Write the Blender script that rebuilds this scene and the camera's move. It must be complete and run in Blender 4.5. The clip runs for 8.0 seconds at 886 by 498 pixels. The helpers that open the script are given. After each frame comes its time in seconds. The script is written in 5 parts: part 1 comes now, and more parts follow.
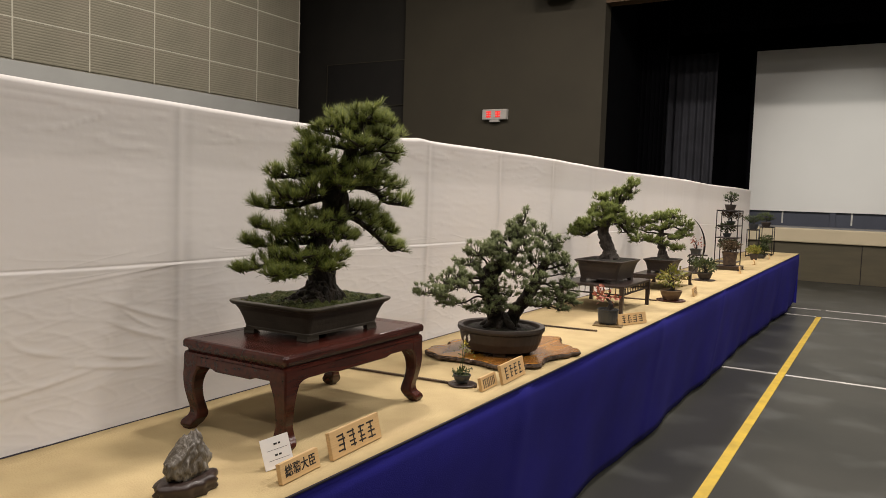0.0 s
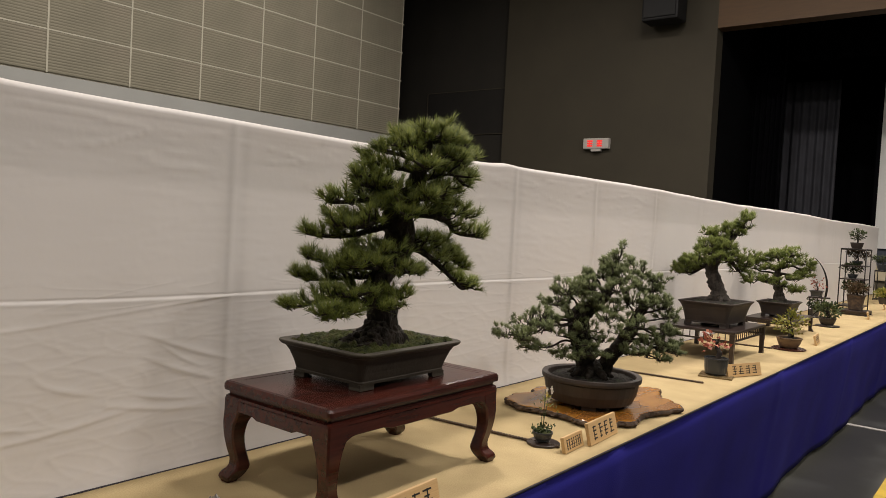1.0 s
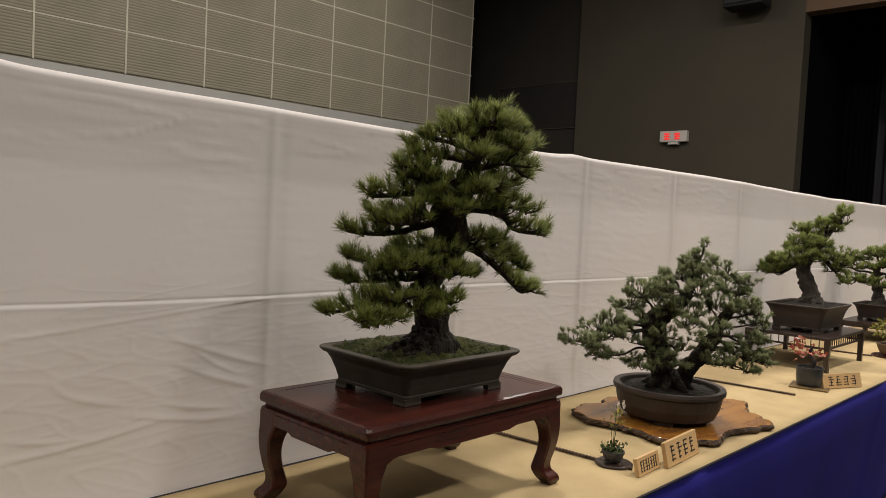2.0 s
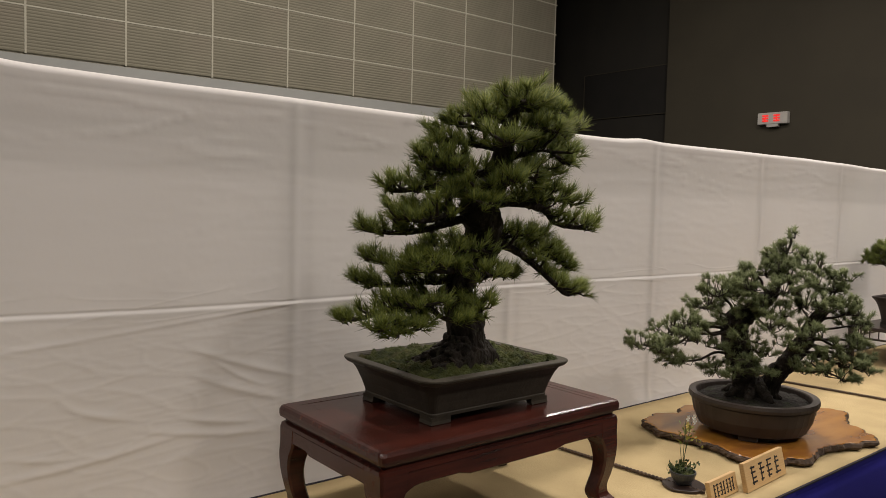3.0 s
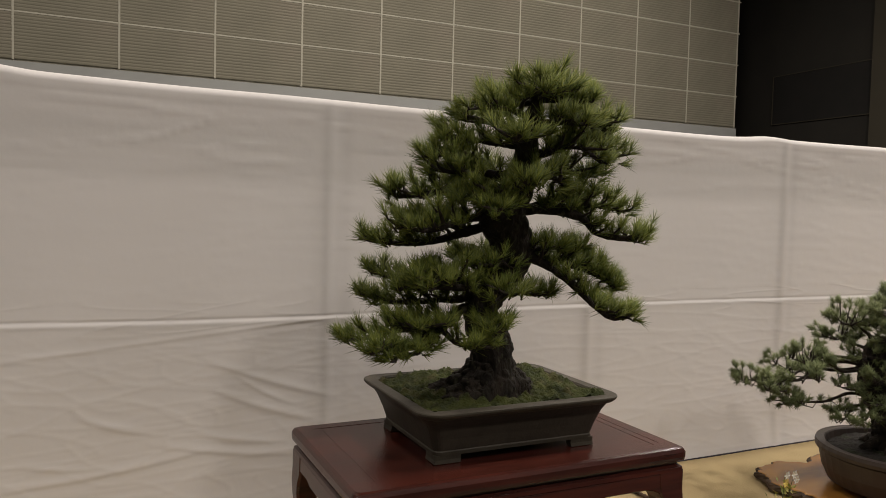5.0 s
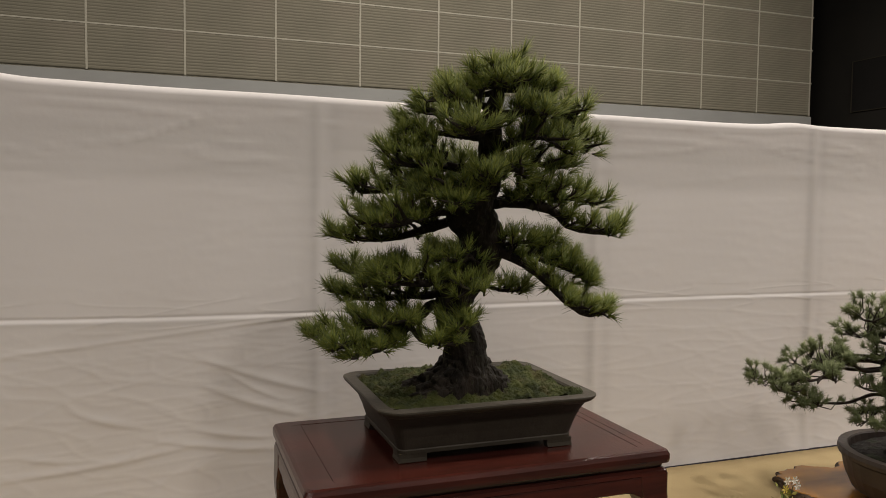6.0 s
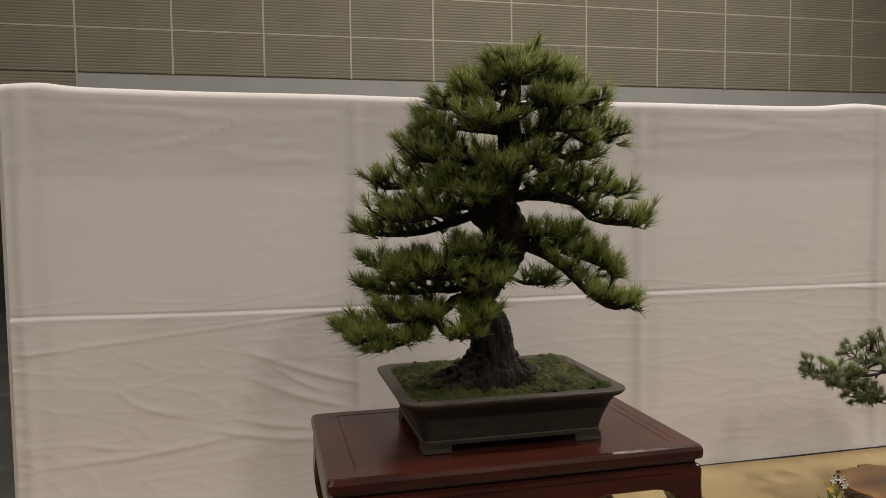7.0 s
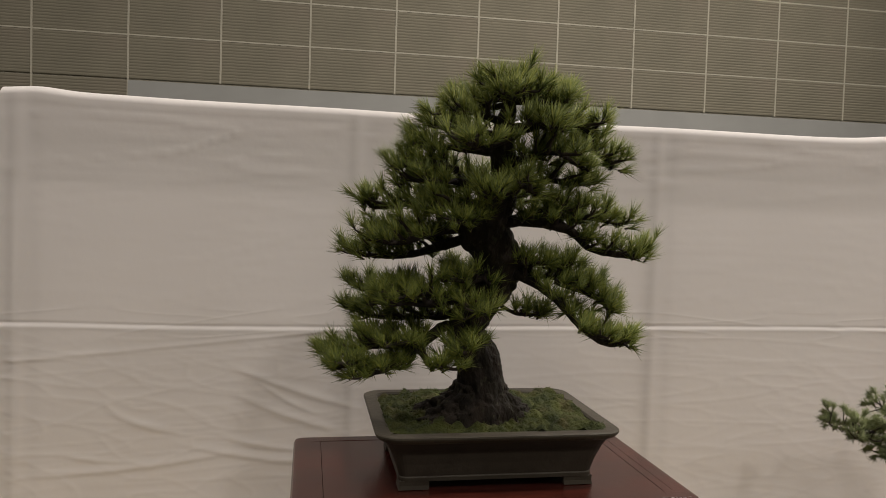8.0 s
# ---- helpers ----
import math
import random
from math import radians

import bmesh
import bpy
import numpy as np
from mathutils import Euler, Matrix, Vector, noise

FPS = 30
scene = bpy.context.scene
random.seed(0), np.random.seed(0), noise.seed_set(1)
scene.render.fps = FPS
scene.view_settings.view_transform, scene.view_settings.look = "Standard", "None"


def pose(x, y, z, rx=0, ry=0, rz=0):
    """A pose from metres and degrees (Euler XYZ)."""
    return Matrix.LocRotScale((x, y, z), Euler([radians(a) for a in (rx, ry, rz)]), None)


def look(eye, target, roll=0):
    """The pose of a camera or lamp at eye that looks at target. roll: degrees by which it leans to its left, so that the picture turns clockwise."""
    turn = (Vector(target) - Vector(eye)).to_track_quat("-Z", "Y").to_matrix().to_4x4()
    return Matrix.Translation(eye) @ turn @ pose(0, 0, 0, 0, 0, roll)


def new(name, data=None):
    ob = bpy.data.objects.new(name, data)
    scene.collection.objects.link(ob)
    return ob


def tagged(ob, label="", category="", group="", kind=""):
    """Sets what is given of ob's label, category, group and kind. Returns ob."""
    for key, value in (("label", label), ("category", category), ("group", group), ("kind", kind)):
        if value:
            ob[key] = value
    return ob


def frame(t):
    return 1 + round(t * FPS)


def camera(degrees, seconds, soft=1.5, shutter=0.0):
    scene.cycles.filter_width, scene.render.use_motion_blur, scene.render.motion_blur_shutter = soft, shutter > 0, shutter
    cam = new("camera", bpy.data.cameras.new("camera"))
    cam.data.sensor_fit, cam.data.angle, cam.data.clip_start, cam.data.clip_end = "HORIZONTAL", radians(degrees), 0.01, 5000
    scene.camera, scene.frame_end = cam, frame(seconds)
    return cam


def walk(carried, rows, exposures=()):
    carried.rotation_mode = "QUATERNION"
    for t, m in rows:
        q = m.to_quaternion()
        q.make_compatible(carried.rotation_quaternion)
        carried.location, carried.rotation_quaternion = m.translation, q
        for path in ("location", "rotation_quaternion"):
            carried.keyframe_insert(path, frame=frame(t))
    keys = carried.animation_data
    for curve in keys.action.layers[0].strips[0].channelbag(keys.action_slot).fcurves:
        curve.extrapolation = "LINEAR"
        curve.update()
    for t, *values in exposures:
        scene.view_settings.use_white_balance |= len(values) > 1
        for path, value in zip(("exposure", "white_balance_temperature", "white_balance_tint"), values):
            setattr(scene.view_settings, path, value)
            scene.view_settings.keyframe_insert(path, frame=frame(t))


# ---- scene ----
cam = camera(61.4, 8.0, soft=0.8)
PATH = [
    (0, (0.012, 0.448, 1.314), (-1.006, 2.163, 1.174), 1.9),
    (0.5, (-0.042, 0.569, 1.307), (-1.121, 2.248, 1.177), 3.6),
    (1, (-0.086, 0.703, 1.32), (-1.326, 2.271, 1.246), 3.1),
    (1.5, (-0.132, 0.789, 1.318), (-1.466, 2.277, 1.246), 3.1),
    (3, (-0.212, 1.068, 1.327), (-1.761, 2.328, 1.207), 1.5),
    (3.5, (-0.17, 1.183, 1.33), (-1.856, 2.254, 1.226), 1.1),
    (4, (-0.151, 1.25, 1.328), (-1.898, 2.219, 1.219), 0.3),
    (4.5, (-0.177, 1.315, 1.323), (-1.952, 2.231, 1.216), 1.0),
    (5, (-0.2, 1.397, 1.325), (-2.007, 2.249, 1.226), 1.4),
    (6.5, (-0.129, 1.613, 1.323), (-2.043, 2.179, 1.199), -0.3),
    (7, (-0.12, 1.645, 1.326), (-2.062, 2.109, 1.198), -0.7),
    (7.5, (-0.143, 1.68, 1.326), (-2.096, 2.095, 1.219), 0.4),
    (8, (-0.16, 1.737, 1.335), (-2.126, 2.092, 1.251), 1.7),
]
walk(cam, [(t, look(eye, target, roll)) for t, eye, target, roll in PATH],
     exposures=[(0.0, -0.40), (0.5, -0.48), (1.0, -0.58), (1.5, -0.67), (3.0, -0.75), (5.0, -0.76), (8.0, -0.78)])

# ---- light ----
world = bpy.data.worlds.new("hall_world")
scene.world = world
world.use_nodes = True
world.node_tree.nodes["Background"].inputs[0].default_value = (0.9, 0.95, 1.0, 1)
world.node_tree.nodes["Background"].inputs[1].default_value = 0.02

LAMP_WATT = 150.0
for lx in (-7.6, -3.6, 0.2, 4.0):
    for ly in (-4.0, 0.2, 4.4, 8.6):
        lamp = bpy.data.lights.new("ceiling_downlight", "AREA")
        lamp.shape, lamp.size = "DISK", 0.6
        lamp.energy, lamp.color = LAMP_WATT * (1.72 if ly > 4 else 0.66) * (0.62 if lx < -6 else 1.06), (1.0, 0.905, 0.83)
        ob = new("ceiling_downlight", lamp)
        ob.matrix_basis = pose(lx, ly, 6.9)
# unseen fill spot, added to brighten the middle of the projection screen
screen_fill = bpy.data.lights.new("screen_fill_light", "SPOT")
screen_fill.spot_size, screen_fill.spot_blend, screen_fill.shadow_soft_size = radians(44), 1.0, 0.12
screen_fill.energy, screen_fill.color = 430, (1.0, 0.97, 0.90)
new("screen_fill_light", screen_fill).matrix_basis = look((0.3, 12.5, 4.4), (-0.9, 17.4, 2.3))



# ---- materials ----
def material(name, colour, rough=0.6, metal=0.0, second=None, scale=8.0, stretch=(1, 1, 1), detail=6.0, bump=0.0,
             bump_scale=60.0, spots=None, spot_scale=3.0, island=None, coat=0.0, sheen=0.0, spec=0.5, deep=0.004, specks=None, speck_scale=120.0):
    m = bpy.data.materials.new(name)
    m.use_nodes = True
    nt = m.node_tree
    b = nt.nodes["Principled BSDF"]
    b.inputs["Roughness"].default_value = rough
    b.inputs["Metallic"].default_value = metal
    b.inputs["Coat Weight"].default_value = coat
    b.inputs["Coat Roughness"].default_value = 0.12
    b.inputs["Sheen Weight"].default_value = sheen
    b.inputs["Specular IOR Level"].default_value = spec
    tc = nt.nodes.new("ShaderNodeTexCoord")
    mp = nt.nodes.new("ShaderNodeMapping")
    mp.inputs["Scale"].default_value = stretch
    nt.links.new(tc.outputs["Object"], mp.inputs["Vector"])
    col = None

    def noise_node(s, d=6.0):
        n = nt.nodes.new("ShaderNodeTexNoise")
        n.inputs["Scale"].default_value, n.inputs["Detail"].default_value = s, d
        nt.links.new(mp.outputs["Vector"], n.inputs["Vector"])
        return n

    def mix(a, c, fac):
        x = nt.nodes.new("ShaderNodeMix")
        x.data_type = "RGBA"
        for sock, v in ((x.inputs[6], a), (x.inputs[7], c)):
            if isinstance(v, tuple):
                sock.default_value = (*v, 1)
            else:
                nt.links.new(v, sock)
        nt.links.new(fac, x.inputs[0])
        return x.outputs[2]

    def ramp(src, lo, hi):
        r = nt.nodes.new("ShaderNodeMapRange")
        r.inputs["From Min"].default_value, r.inputs["From Max"].default_value = lo, hi
        nt.links.new(src, r.inputs["Value"])
        return r.outputs["Result"]

    col = colour
    if second:
        col = mix(col, second, ramp(noise_node(scale, detail).outputs["Fac"], 0.35, 0.65))
    if spots:
        col = mix(col, spots, ramp(noise_node(spot_scale, 3.0).outputs["Fac"], 0.52, 0.78))
    if specks:
        col = mix(col, specks, ramp(noise_node(speck_scale, 2.0).outputs["Fac"], 0.60, 0.72))
    if island:
        g = nt.nodes.new("ShaderNodeNewGeometry")
        col = mix(col, island, ramp(g.outputs["Random Per Island"], 0.25, 1.15))
    if isinstance(col, tuple):
        b.inputs["Base Color"].default_value = (*col, 1)
    else:
        nt.links.new(col, b.inputs["Base Color"])
    if bump:
        bn = nt.nodes.new("ShaderNodeBump")
        bn.inputs["Strength"].default_value, bn.inputs["Distance"].default_value = bump, deep
        nt.links.new(noise_node(bump_scale, 5.0).outputs["Fac"], bn.inputs["Height"])
        nt.links.new(bn.outputs["Normal"], b.inputs["Normal"])
    return m


M_CLOTH = material("white_cotton", (0.82, 0.792, 0.765), 0.9, second=(0.80, 0.772, 0.745), scale=5, bump=0.10, bump_scale=45, spec=0.1,
                   spots=(0.74, 0.70, 0.66), spot_scale=1.6)
# thin cotton lets part of the hall's light through, so the posts behind it show
nt = M_CLOTH.node_tree
tr = nt.nodes.new("ShaderNodeBsdfTranslucent")
tr.inputs["Color"].default_value = (0.80, 0.76, 0.74, 1)
ms = nt.nodes.new("ShaderNodeMixShader")
ms.inputs[0].default_value = 0.30
nt.links.new(nt.nodes["Principled BSDF"].outputs[0], ms.inputs[1])
nt.links.new(tr.outputs[0], ms.inputs[2])
nt.links.new(ms.outputs[0], nt.nodes["Material Output"].inputs["Surface"])
M_MAT = material("beige_felt", (0.51, 0.40, 0.215), 0.95, second=(0.44, 0.34, 0.18), scale=7, bump=0.4, bump_scale=220, spots=(0.42, 0.32, 0.175), spot_scale=4, spec=0.2)
M_BLUE = material("blue_cotton", (0.014, 0.012, 0.205), 0.85, second=(0.011, 0.010, 0.165), scale=4, bump=0.3, bump_scale=260, spec=0.25)
M_NAVY = material("navy_hem", (0.012, 0.010, 0.018), 0.85, second=(0.016, 0.013, 0.018), scale=30)
M_ROSE = material("rosewood", (0.066, 0.0150, 0.0095), 0.26, second=(0.034, 0.009, 0.0065), scale=7, stretch=(9, 1.0, 9), bump=0.04, bump_scale=40, coat=0.0, spec=0.5)
M_ROSE_D = material("dark_wood", (0.030, 0.016, 0.012), 0.42, second=(0.02, 0.011, 0.009), scale=8, stretch=(6, 1, 6), coat=0.2)
M_GROOVE = material("groove", (0.01, 0.004, 0.003), 0.6)
M_CLAY = material("brown_clay", (0.0446, 0.0317, 0.0252), 0.55, second=(0.0331, 0.0245, 0.0202), scale=9, bump=0.15, bump_scale=90, spots=(0.0612, 0.0490, 0.0396), spot_scale=7)
M_CLAY_G = material("grey_clay", (0.056, 0.048, 0.034), 0.58, second=(0.042, 0.036, 0.026), scale=11, bump=0.2, bump_scale=120, spots=(0.074, 0.065, 0.048), spot_scale=9, spec=0.3)
M_CLAY_T = material("tan_clay", (0.20, 0.13, 0.075), 0.6, second=(0.15, 0.095, 0.055), scale=20, bump=0.2, bump_scale=120)
M_CLAY_B = material("blue_black_glaze", (0.03, 0.034, 0.04), 0.35, second=(0.045, 0.05, 0.055), scale=15)
M_BARK = material("pine_bark", (0.027, 0.019, 0.012), 0.92, second=(0.009, 0.0065, 0.0045), scale=38, stretch=(1, 1, 0.5), bump=1.0, bump_scale=75, deep=0.012, spots=(0.030, 0.025, 0.014), spot_scale=34, specks=(0.060, 0.055, 0.034), speck_scale=110)
M_BARK_G = material("grey_bark", (0.085, 0.072, 0.06), 0.9, second=(0.032, 0.026, 0.022), scale=40, stretch=(1, 1, 0.4), bump=1.0, bump_scale=80, deep=0.012, spots=(0.13, 0.115, 0.095), spot_scale=22)
M_TWIG = material("twig_bark", (0.036, 0.026, 0.020), 0.9, second=(0.018, 0.013, 0.010), scale=60, bump=0.6, bump_scale=150)
M_NEEDLE = material("black_pine_needles", (0.068, 0.094, 0.013), 0.5, second=(0.042, 0.062, 0.009), scale=22, island=(0.215, 0.232, 0.036), spec=0.2)
M_NEEDLE_B = material("white_pine_needles", (0.128, 0.152, 0.054), 0.55, second=(0.080, 0.100, 0.038), scale=16, island=(0.22, 0.25, 0.118), spec=0.2)
M_NEEDLE_Y = material("red_pine_needles", (0.125, 0.155, 0.030), 0.55, second=(0.082, 0.112, 0.022), scale=20, island=(0.21, 0.24, 0.055), spec=0.22)
M_MOSS = material("green_moss", (0.022, 0.031, 0.005), 0.95, second=(0.064, 0.074, 0.013), scale=35, bump=1.0, bump_scale=260, spots=(0.085, 0.065, 0.025), spot_scale=22)
M_SOIL = material("dark_soil", (0.009, 0.007, 0.005), 0.95, second=(0.018, 0.014, 0.010), scale=90, bump=1.0, bump_scale=200, spots=(0.03, 0.045, 0.012), spot_scale=20)
M_SLAB = material("burl_wood_polished", (0.40, 0.185, 0.030), 0.22, second=(0.27, 0.110, 0.018), scale=5, stretch=(3, 1, 3), coat=0.15, spots=(0.20, 0.08, 0.025), spot_scale=5)
M_SLABBARK = material("slab_bark_edge", (0.10, 0.065, 0.04), 0.9, second=(0.04, 0.026, 0.018), scale=40, bump=1.0, bump_scale=90)
M_PLATE = material("cedar_plate", (0.62, 0.42, 0.20), 0.55, second=(0.54, 0.35, 0.16), scale=6, stretch=(30, 2, 60))
M_INK = material("black_ink", (0.012, 0.011, 0.011), 0.6)
M_PAPER = material("white_card", (0.82, 0.81, 0.79), 0.7, second=(0.78, 0.77, 0.75), scale=12)
M_STONE = material("viewing_stone", (0.135, 0.115, 0.088), 0.42, second=(0.060, 0.048, 0.036), scale=16, stretch=(1, 1.6, 0.55), bump=1.0, bump_scale=60, deep=0.008, spots=(0.36, 0.34, 0.30), spot_scale=17, specks=(0.35, 0.33, 0.30), speck_scale=55)
M_ROPE = material("brown_cord", (0.13, 0.085, 0.055), 0.8, second=(0.04, 0.026, 0.018), scale=60)
M_FLOOR = material("grey_green_linoleum", (0.044, 0.044, 0.037), 0.38, second=(0.031, 0.032, 0.027), scale=1.3, bump=0.06, bump_scale=12, spots=(0.085, 0.088, 0.08), spot_scale=2.2)
M_YELLOW = material("yellow_line_paint", (0.55, 0.38, 0.045), 0.5, second=(0.42, 0.29, 0.04), scale=9)
M_WHITE = material("white_line_paint", (0.55, 0.54, 0.50), 0.5, second=(0.40, 0.39, 0.37), scale=8)
M_OLIVE = material("dark_olive_wall", (0.049, 0.0415, 0.026), 0.8, second=(0.043, 0.0365, 0.023), scale=1.5, bump=0.2, bump_scale=50)
M_DARK = material("near_black_wall", (0.022, 0.019, 0.014), 0.85, second=(0.018, 0.016, 0.012), scale=2)
M_BLACK = material("black_drape", (0.003, 0.003, 0.004), 0.95, second=(0.002, 0.002, 0.003), scale=5, spec=0.06)
M_HATCH = material("hatch_board", (0.012, 0.010, 0.008), 0.8, second=(0.009, 0.008, 0.006), scale=3)
M_GREYC = material("grey_drape", (0.060, 0.062, 0.075), 0.9, second=(0.045, 0.046, 0.056), scale=3)
M_ACOUS = material("acoustic_panel", (0.226, 0.210, 0.154), 0.85, second=(0.203, 0.189, 0.139), scale=2.5, bump=0.25, bump_scale=70, spots=(0.23, 0.205, 0.155), spot_scale=0.8)
M_BATTEN = material("panel_batten", (0.46, 0.435, 0.345), 0.7, second=(0.42, 0.40, 0.32), scale=4)
M_GREYW = material("grey_band_wall", (0.36, 0.365, 0.345), 0.75, second=(0.335, 0.34, 0.32), scale=2, bump=0.1, bump_scale=60)
M_CEIL = material("ceiling_board", (0.45, 0.43, 0.39), 0.9, second=(0.42, 0.40, 0.365), scale=2)
M_SCREEN = material("projection_screen", (0.75, 0.75, 0.72), 0.8, second=(0.72, 0.72, 0.69), scale=0.8)
M_SLATE = material("slate_blue_band", (0.055, 0.062, 0.085), 0.7, second=(0.048, 0.054, 0.075), scale=2)
M_CREAM = material("stage_lip_cream", (0.62, 0.53, 0.36), 0.5, second=(0.57, 0.49, 0.33), scale=2)
M_STAGEF = material("stage_front_board", (0.095, 0.080, 0.046), 0.6, second=(0.080, 0.068, 0.040), scale=2, stretch=(1, 1, 5))
M_STAGEFL = material("stage_floor_board", (0.30, 0.29, 0.28), 0.4, second=(0.26, 0.25, 0.245), scale=3)
M_HEADER = material("header_wood", (0.10, 0.052, 0.018), 0.6, second=(0.085, 0.044, 0.016), scale=3, stretch=(1, 1, 8))
M_METAL = material("black_iron_rod", (0.02, 0.02, 0.02), 0.45, metal=0.6, second=(0.03, 0.025, 0.022), scale=30)
M_PLASTIC = material("white_housing", (0.5, 0.48, 0.45), 0.5, second=(0.46, 0.44, 0.41), scale=10)
M_SPEAK = material("black_grille", (0.006, 0.006, 0.0065), 0.7, second=(0.009, 0.009, 0.009), scale=200)
M_REDLEAF = material("red_leaves", (0.34, 0.07, 0.04), 0.55, second=(0.24, 0.05, 0.03), scale=40, island=(0.45, 0.18, 0.11))
M_YELLEAF = material("yellow_green_leaves", (0.24, 0.24, 0.035), 0.55, second=(0.16, 0.19, 0.03), scale=30, island=(0.36, 0.30, 0.06))
M_GRNLEAF = material("green_leaves", (0.050, 0.075, 0.022), 0.55, second=(0.035, 0.055, 0.017), scale=30, island=(0.12, 0.15, 0.045))
M_BRONZE = material("bronze_leaves", (0.085, 0.055, 0.030), 0.6, second=(0.045, 0.040, 0.018), scale=30, island=(0.14, 0.09, 0.05), spec=0.2)
M_DARKLEAF = material("dark_evergreen", (0.034, 0.048, 0.016), 0.6, second=(0.022, 0.033, 0.012), scale=30, island=(0.075, 0.09, 0.03), spec=0.2)
M_PETAL = material("white_petals", (0.82, 0.78, 0.68), 0.6, island=(0.75, 0.70, 0.55))
M_PETALY = material("yellow_petals", (0.75, 0.60, 0.12), 0.6)
M_BAMBOO = material("bamboo_mat", (0.22, 0.15, 0.06), 0.6, second=(0.15, 0.10, 0.04), scale=30)
M_GLOW = bpy.data.materials.new("red_sign_glow")
M_GLOW.use_nodes = True
M_GLOW.node_tree.nodes["Principled BSDF"].inputs["Base Color"].default_value = (0.6, 0.02, 0.02, 1)
M_GLOW.node_tree.nodes["Principled BSDF"].inputs["Emission Color"].default_value = (1.0, 0.05, 0.04, 1)
M_GLOW.node_tree.nodes["Principled BSDF"].inputs["Emission Strength"].default_value = 1.0


# ---- mesh helpers ----
def part(name, bm, mat, parent=None, label="", smooth=False, at=None):
    """Links a bmesh or a mesh as one object."""
    if isinstance(bm, bpy.types.Mesh):
        me = bm
    else:
        me = bpy.data.meshes.new(name)
        bmesh.ops.recalc_face_normals(bm, faces=bm.faces)
        bm.to_mesh(me)
        bm.free()
    if mat and not me.materials:
        for mm in (mat if isinstance(mat, (list, tuple)) else (mat,)):
            me.materials.append(mm)
    if smooth:
        me.polygons.foreach_set("use_smooth", [True] * len(me.polygons))
    ob = new(name, me)
    if at is not None:
        ob.matrix_basis = at
    if parent:
        ob.parent = parent
    if label:
        ob["label"] = label
    return ob


def thing(name, m, label, category, group="", kind=""):
    ob = new(name)
    ob.empty_display_size = 0.05
    ob.matrix_basis = m
    return tagged(ob, label, category, group, kind)


def box(bm, x0, x1, y0, y1, z0, z1, bev=0.0, seg=2):
    t = bmesh.new()
    m = Matrix.Translation(((x0 + x1) / 2, (y0 + y1) / 2, (z0 + z1) / 2)) @ Matrix.Diagonal((x1 - x0, y1 - y0, z1 - z0, 1))
    bmesh.ops.create_cube(t, size=1.0, matrix=m)
    if bev:
        bmesh.ops.bevel(t, geom=t.edges[:], offset=bev, segments=seg, affect="EDGES", profile=0.5)
    merge(bm, t)
    return bm


def merge(bm, t):
    me = bpy.data.meshes.new("tmp")
    t.to_mesh(me)
    t.free()
    bm.from_mesh(me)
    bpy.data.meshes.remove(me)


def one_box(*a, **k):
    return box(bmesh.new(), *a, **k)


def loft(bm, loops, cap0=True, cap1=True):
    rings = [[bm.verts.new(p) for p in loop] for loop in loops]
    n = len(rings[0])
    for a, b in zip(rings, rings[1:]):
        for i in range(n):
            bm.faces.new((a[i], a[(i + 1) % n], b[(i + 1) % n], b[i]))
    if cap0:
        bm.faces.new(rings[0][::-1])
    if cap1:
        bm.faces.new(rings[-1])
    return bm


def round_rect(hx, hy, r, z, k=4):
    pts = []
    for cx, cy, a0 in ((hx - r, hy - r, 0), (-hx + r, hy - r, 90), (-hx + r, -hy + r, 180), (hx - r, -hy + r, 270)):
        for i in range(k + 1):
            a = radians(a0 + 90 * i / k)
            pts.append((cx + r * math.cos(a), cy + r * math.sin(a), z))
    return pts


def ring(rx, ry, z, n=32):
    return [(rx * math.cos(2 * math.pi * i / n), ry * math.sin(2 * math.pi * i / n), z) for i in range(n)]


def spline(pts, per=6):
    """A smooth line through points of any dimension."""
    p = [np.array(q, float) for q in pts]
    p = [2 * p[0] - p[1]] + p + [2 * p[-1] - p[-2]]
    out = []
    for i in range(1, len(p) - 2):
        for j in range(per):
            t = j / per
            out.append(0.5 * (2 * p[i] + (p[i + 1] - p[i - 1]) * t + (2 * p[i - 1] - 5 * p[i] + 4 * p[i + 1] - p[i + 2]) * t * t
                              + (3 * p[i] - p[i - 1] - 3 * p[i + 1] + p[i + 2]) * t ** 3))
    out.append(p[-2])
    return out


def tube(bm, rows, segs=10, per=6, rough=0.0, freq=40.0, seed=0.0):
    """rows: (x, y, z, radius); a tapered limb, its skin knobbly by rough."""
    line = spline(rows, per)
    loops = []
    for i, q in enumerate(line):
        c = Vector(q[:3])
        d = Vector(line[min(i + 1, len(line) - 1)][:3]) - Vector(line[max(i - 1, 0)][:3])
        d.normalize()
        s = d.cross(Vector((0, 1, 0)) if abs(d.y) < 0.9 else Vector((1, 0, 0))).normalized()
        w = d.cross(s)
        loop = []
        for k in range(segs):
            a = 2 * math.pi * k / segs
            v = s * math.cos(a) + w * math.sin(a)
            r = max(q[3], 0.0006)
            if rough:
                pnt = c + v * r
                r *= 1 + rough * noise.noise(pnt * freq + Vector((seed, 0, 0))) + 0.6 * rough * noise.noise(pnt * freq * 2.7)
            loop.append(c + v * r)
        loops.append(loop)
    return loft(bm, loops)


